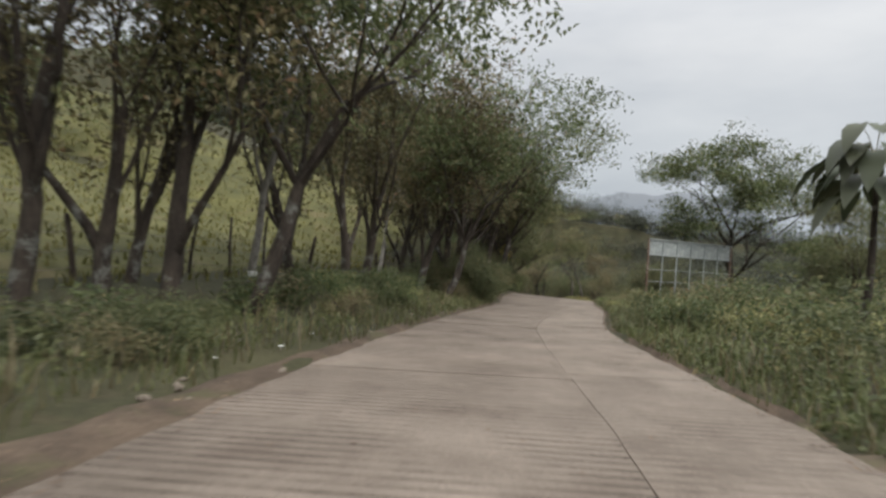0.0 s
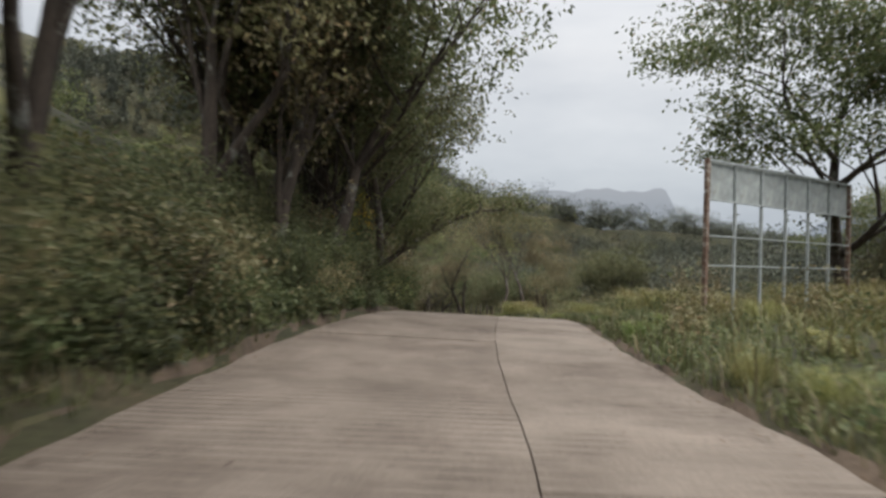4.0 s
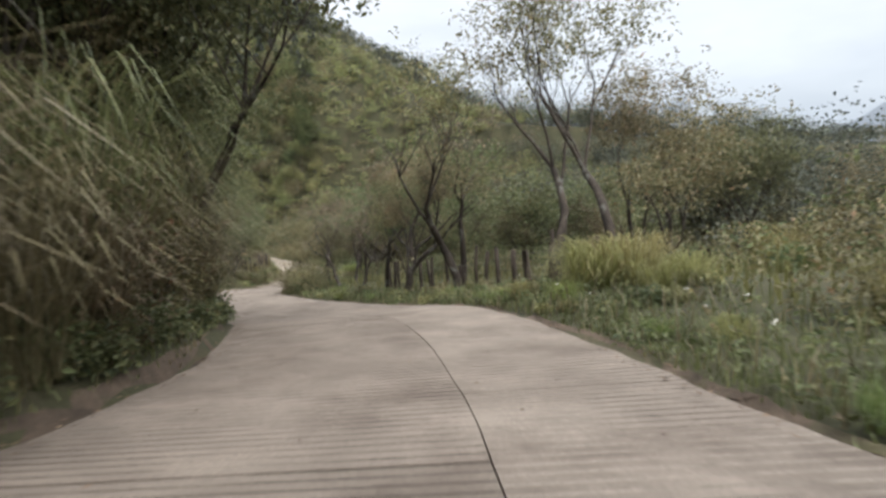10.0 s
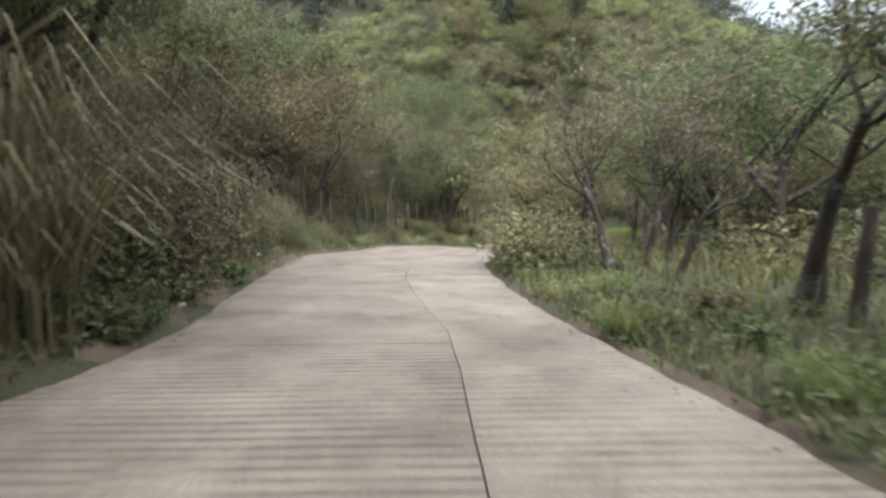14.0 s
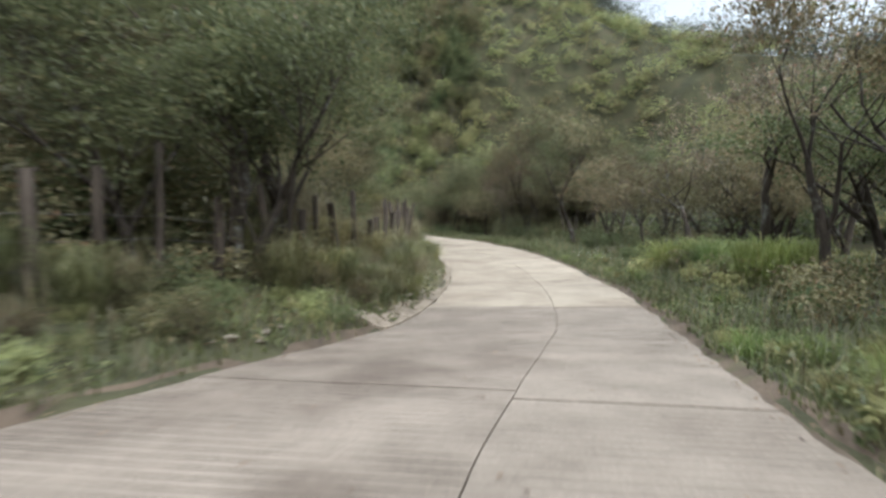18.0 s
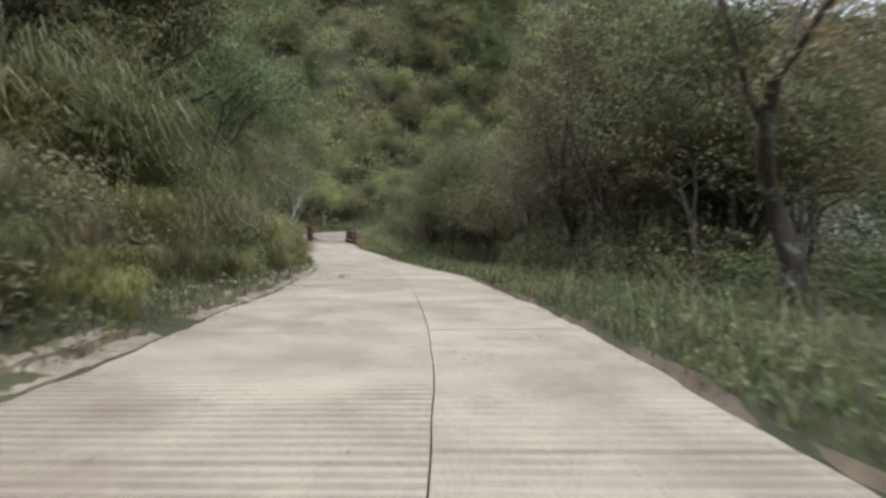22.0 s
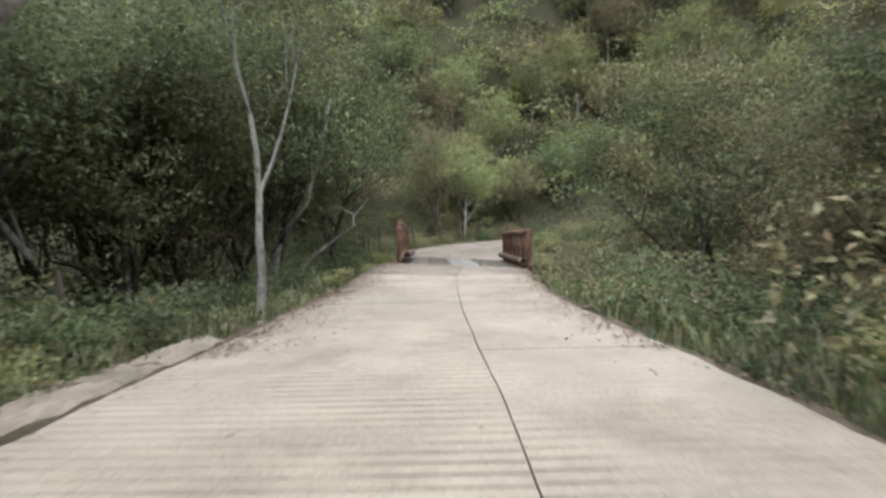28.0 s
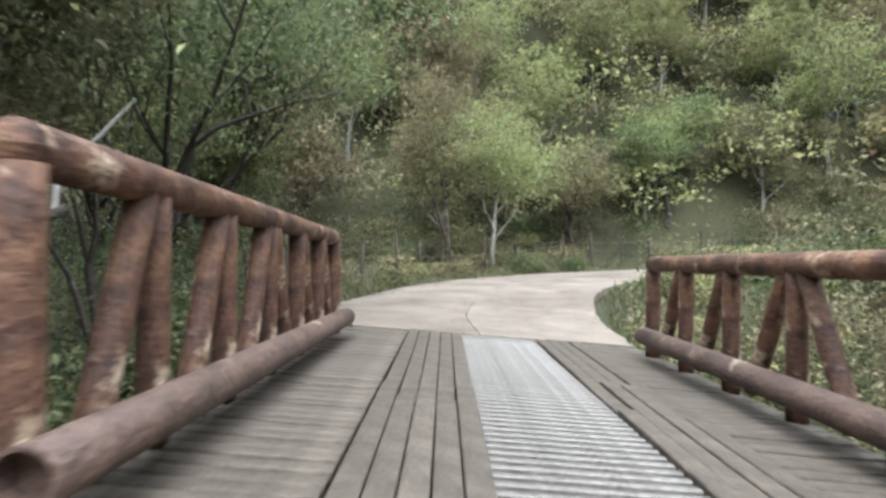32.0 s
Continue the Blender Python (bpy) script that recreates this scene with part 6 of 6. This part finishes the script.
# ---- litter ----
def litter():
    rng = random.Random(97)
    for s, lat, r in ((9.6, -3.7, 0.08), (11.6, -3.9, 0.08), (13.4, -3.6, 0.07), (8.0, -4.0, 0.06), (53.0, 3.35, 0.08), (43.0, -4.6, 0.2), (88.5, -4.3, 0.22), (176.0, -3.3, 0.16), (104.5, -5.6, 0.22)):
        bm = bmesh.new()
        bmesh.ops.create_grid(bm, x_segments=6, y_segments=5, size=1)
        for v in bm.verts:
            v.co.z = 0.35 * noise.noise(v.co * 1.6 + Vector((s, lat, 0)))
            v.co.x *= 1 + 0.3 * noise.noise(v.co + Vector((0, s, 0)))
        bmesh.ops.solidify(bm, geom=bm.faces[:], thickness=0.03)
        me = bpy.data.meshes.new("litter")
        bm.to_mesh(me)
        bm.free()
        me.materials.append(WHITE)
        x, y, z = on_road(s, lat)
        ob = new("plastic_scrap", me)
        ob.matrix_basis = pose(x, y, float(ground_z(x, y)[0]) + 0.08, 0, 0, rng.uniform(0, 360)) @ Matrix.Diagonal((r * 0.6, r * 0.45, r * 0.4, 1))
        tagged(ob, "crumpled white plastic scrap lying by the road", "litter", "litter along the road")
    # clods of mud on the pale concrete
    for s, lat, r in ((169.1, -1.8, 0.2), (169.4, -1.6, 0.1), (170.8, -1.7, 0.16), (171.5, -1.5, 0.1), (168.2, -2.2, 0.08)):
        x, y, z = on_road(s, lat)
        ob = new("mud_clod", CLODS[int(s * 10) % 2])
        ob.matrix_basis = pose(x, y, float(z) + r * 0.08, 0, 0, s * 77) @ Matrix.Diagonal((r * 1.6, r, r * 0.55, 1))
        tagged(ob, "dark clod of dried mud on the road", "mud", "mud clods on the road")
    # a pot on a stake
    x, y = -5.35, 16.6
    z = float(ground_z(x, y)[0])
    ob = empty("marker_stake", pose(x, y, z, 3, 4, 20), "white plastic container stuck on a thin stake", "marker")
    child("stake", mesh_of("stake", *tubes([([(0, 0, -0.3), (0, 0, 0.35), (0.01, 0, 0.75)], [0.02, 0.018, 0.015])], 6), POST_WOOD), ob)
    bm = bmesh.new()
    bmesh.ops.create_cone(bm, cap_ends=True, segments=14, radius1=0.1, radius2=0.12, depth=0.26)
    bmesh.ops.bevel(bm, geom=bm.edges[:], offset=0.008, segments=1, affect="EDGES")
    part("container", bm, WHITE, ob, "", Matrix.Translation((0, 0, 0.72)))
    # fallen leaves and earth on the road by the bridge, and scattered along it
    nrng = np.random.default_rng(98)
    n = 2600
    s = nrng.uniform(0, 216, n)
    lat = edge(s, 1) + nrng.uniform(0, 1, n) * (edge(s, 3) - edge(s, 1))
    k = 3600
    s2 = nrng.uniform(196, 210.4, k)
    left = nrng.uniform(0, 1, k) < 0.65
    lat2 = np.where(left, edge(s2, 1) + nrng.exponential(0.3, k), edge(s2, 3) - nrng.exponential(0.22, k))
    s3 = nrng.uniform(0, 206, 3500)
    lat3 = np.where(nrng.uniform(0, 1, 3500) < 0.5, edge(s3, 1) - nrng.exponential(0.3, 3500) + 0.25, edge(s3, 3) + nrng.exponential(0.3, 3500) - 0.25)
    keep = (nrng.uniform(0, 1, n) < 0.25) & ((s < 208) | (s > 218))
    s, lat = np.r_[s[keep], s2, s3], np.r_[lat[keep], lat2, lat3]
    p = on_road(s, lat) + (0, 0, 0.02)
    out = (lat < edge(s, 1)) | (lat > edge(s, 3))
    p[:, 2] = np.where(out, np.maximum(ground_z(p[:, 0], p[:, 1]) + 0.06, p[:, 2] - 0.02), p[:, 2])
    v, f = leaves(nrng, p, 0.075, 0.045, 0.0, 1.0)
    v = v.reshape(-1, 4, 3)
    v[:, :, 2] = p[:, None, 2] + (v[:, :, 2] - p[:, None, 2]) * 0.25 + 0.012
    thing("fallen_leaves", v.reshape(-1, 3), f, DEAD_LEAF, "brown fallen leaves on the road and its edges", "leaves", kind="stuff")


litter()


# ---- road ----
ROADWAY = empty("road", Matrix.Identity(4), "grooved concrete country road with a long middle joint", "road", kind="structure")


def slab(s0, s1, lane, mat, rng):
    """One cast slab of a lane, with raked grooves across it and a ragged outer edge."""
    pitch, N = 0.17, 8
    n = max(2, int(round((s1 - s0) / pitch)))
    step = (s1 - s0 - 0.02) / n
    base = s0 + 0.01 + np.arange(n) * step
    s = np.concatenate([base[:, None] + step * np.array([[0.0, 0.84, 0.88, 0.97]]), ]).ravel()
    s = np.r_[s, s1 - 0.01]
    low = np.r_[np.tile([0, 0, 1, 1], n), 0].astype(float)
    u = np.linspace(0, 1, N)
    j, le, re = edge(s, 2), edge(s, 1), edge(s, 3)
    rag = 0.06 * wave(s, s * 0.2, 0.9, lane) + 0.025 * wave(s, s * 0.4, 0.3, lane + 3)
    a, b = (le + rag, j - 0.007) if lane == 0 else (j + 0.007, re + rag)
    wob = 0.012 * wave(s, s * 0.1, 0.8, 5)
    a, b = (a, b + wob) if lane == 0 else (a + wob, b)
    lat = a[:, None] + (b - a)[:, None] * u[None]
    p = on_road(np.repeat(s, N), lat.ravel())
    wear = 0.5 + 0.9 * wave(p[:, 0], p[:, 1], 2.2, 1) + 0.5 * wave(p[:, 0], p[:, 1], 0.5, 2)
    if lane == 1:
        wear = wear - 0.35
    wear = wear - 0.5 * np.clip(1 - np.abs(np.repeat(s, N) - 197) / 10, 0, 1)
    wear = np.clip(wear, 0.1, 1)
    p[:, 2] += rng.uniform(-0.006, 0.006) - np.repeat(low, N) * 0.022 * wear + 0.006 * wave(p[:, 0], p[:, 1], 1.2, 8)
    rows = len(s)
    top = sheet(rows, N)
    # sides
    rim = np.r_[np.arange(rows) * N, (rows - 1) * N + np.arange(1, N), np.arange(rows - 2, -1, -1) * N + N - 1, np.arange(N - 2, 0, -1)]
    low_rim = p[rim] - (0, 0, 0.2)
    k = len(rim)
    i = np.arange(k)
    skirt = np.stack([rim, rim[(i + 1) % k], len(p) + (i + 1) % k, len(p) + i], -1)
    me = mesh_of("slab", np.concatenate([p, low_rim]), np.concatenate([top[:, ::-1], skirt]), mat)
    # earth lies in the deeper grooves
    me.materials.append(GROOVE_FAINT if lane == 1 or 184 < s0 < 204 else GROOVE_DIRT)
    row = np.arange(rows - 1)[:, None] + np.zeros((1, N - 1), int)
    deep = row % 4 >= 2
    me.polygons.foreach_set("material_index", np.r_[deep.ravel().astype(np.int32), np.zeros(len(skirt), np.int32)])
    return me


def build_road():
    rng = np.random.default_rng(61)
    for lane in (0, 1):
        s = -32.0
        while s < END_S - 0.5:
            e = min(s + rng.uniform(4.4, 5.6), END_S)
            if END_S - e < 1.5:
                e = END_S
            if s < 131.8 < e:
                e = 131.8
            child("slab", slab(s, e, lane, CONCRETE_OLD if s < 131.5 or s > 203 else CONCRETE_NEW, rng), ROADWAY)
            s = e
        s = 217.55
        while s < 275:
            e = s + rng.uniform(4.4, 5.6)
            child("slab", slab(s, e, lane, CONCRETE_OLD, rng), ROADWAY)
            s = e
    # earth under the joint
    s = np.arange(-32, END_S, 0.5)
    v = np.stack([on_road(s, edge(s, 2) - 0.12) - (0, 0, 0.055), on_road(s, edge(s, 2) + 0.12) - (0, 0, 0.055)], 1).reshape(-1, 3)
    child("joint_filling", mesh_of("joint_filling", v, sheet(len(s), 2), SOIL), ROADWAY)


build_road()
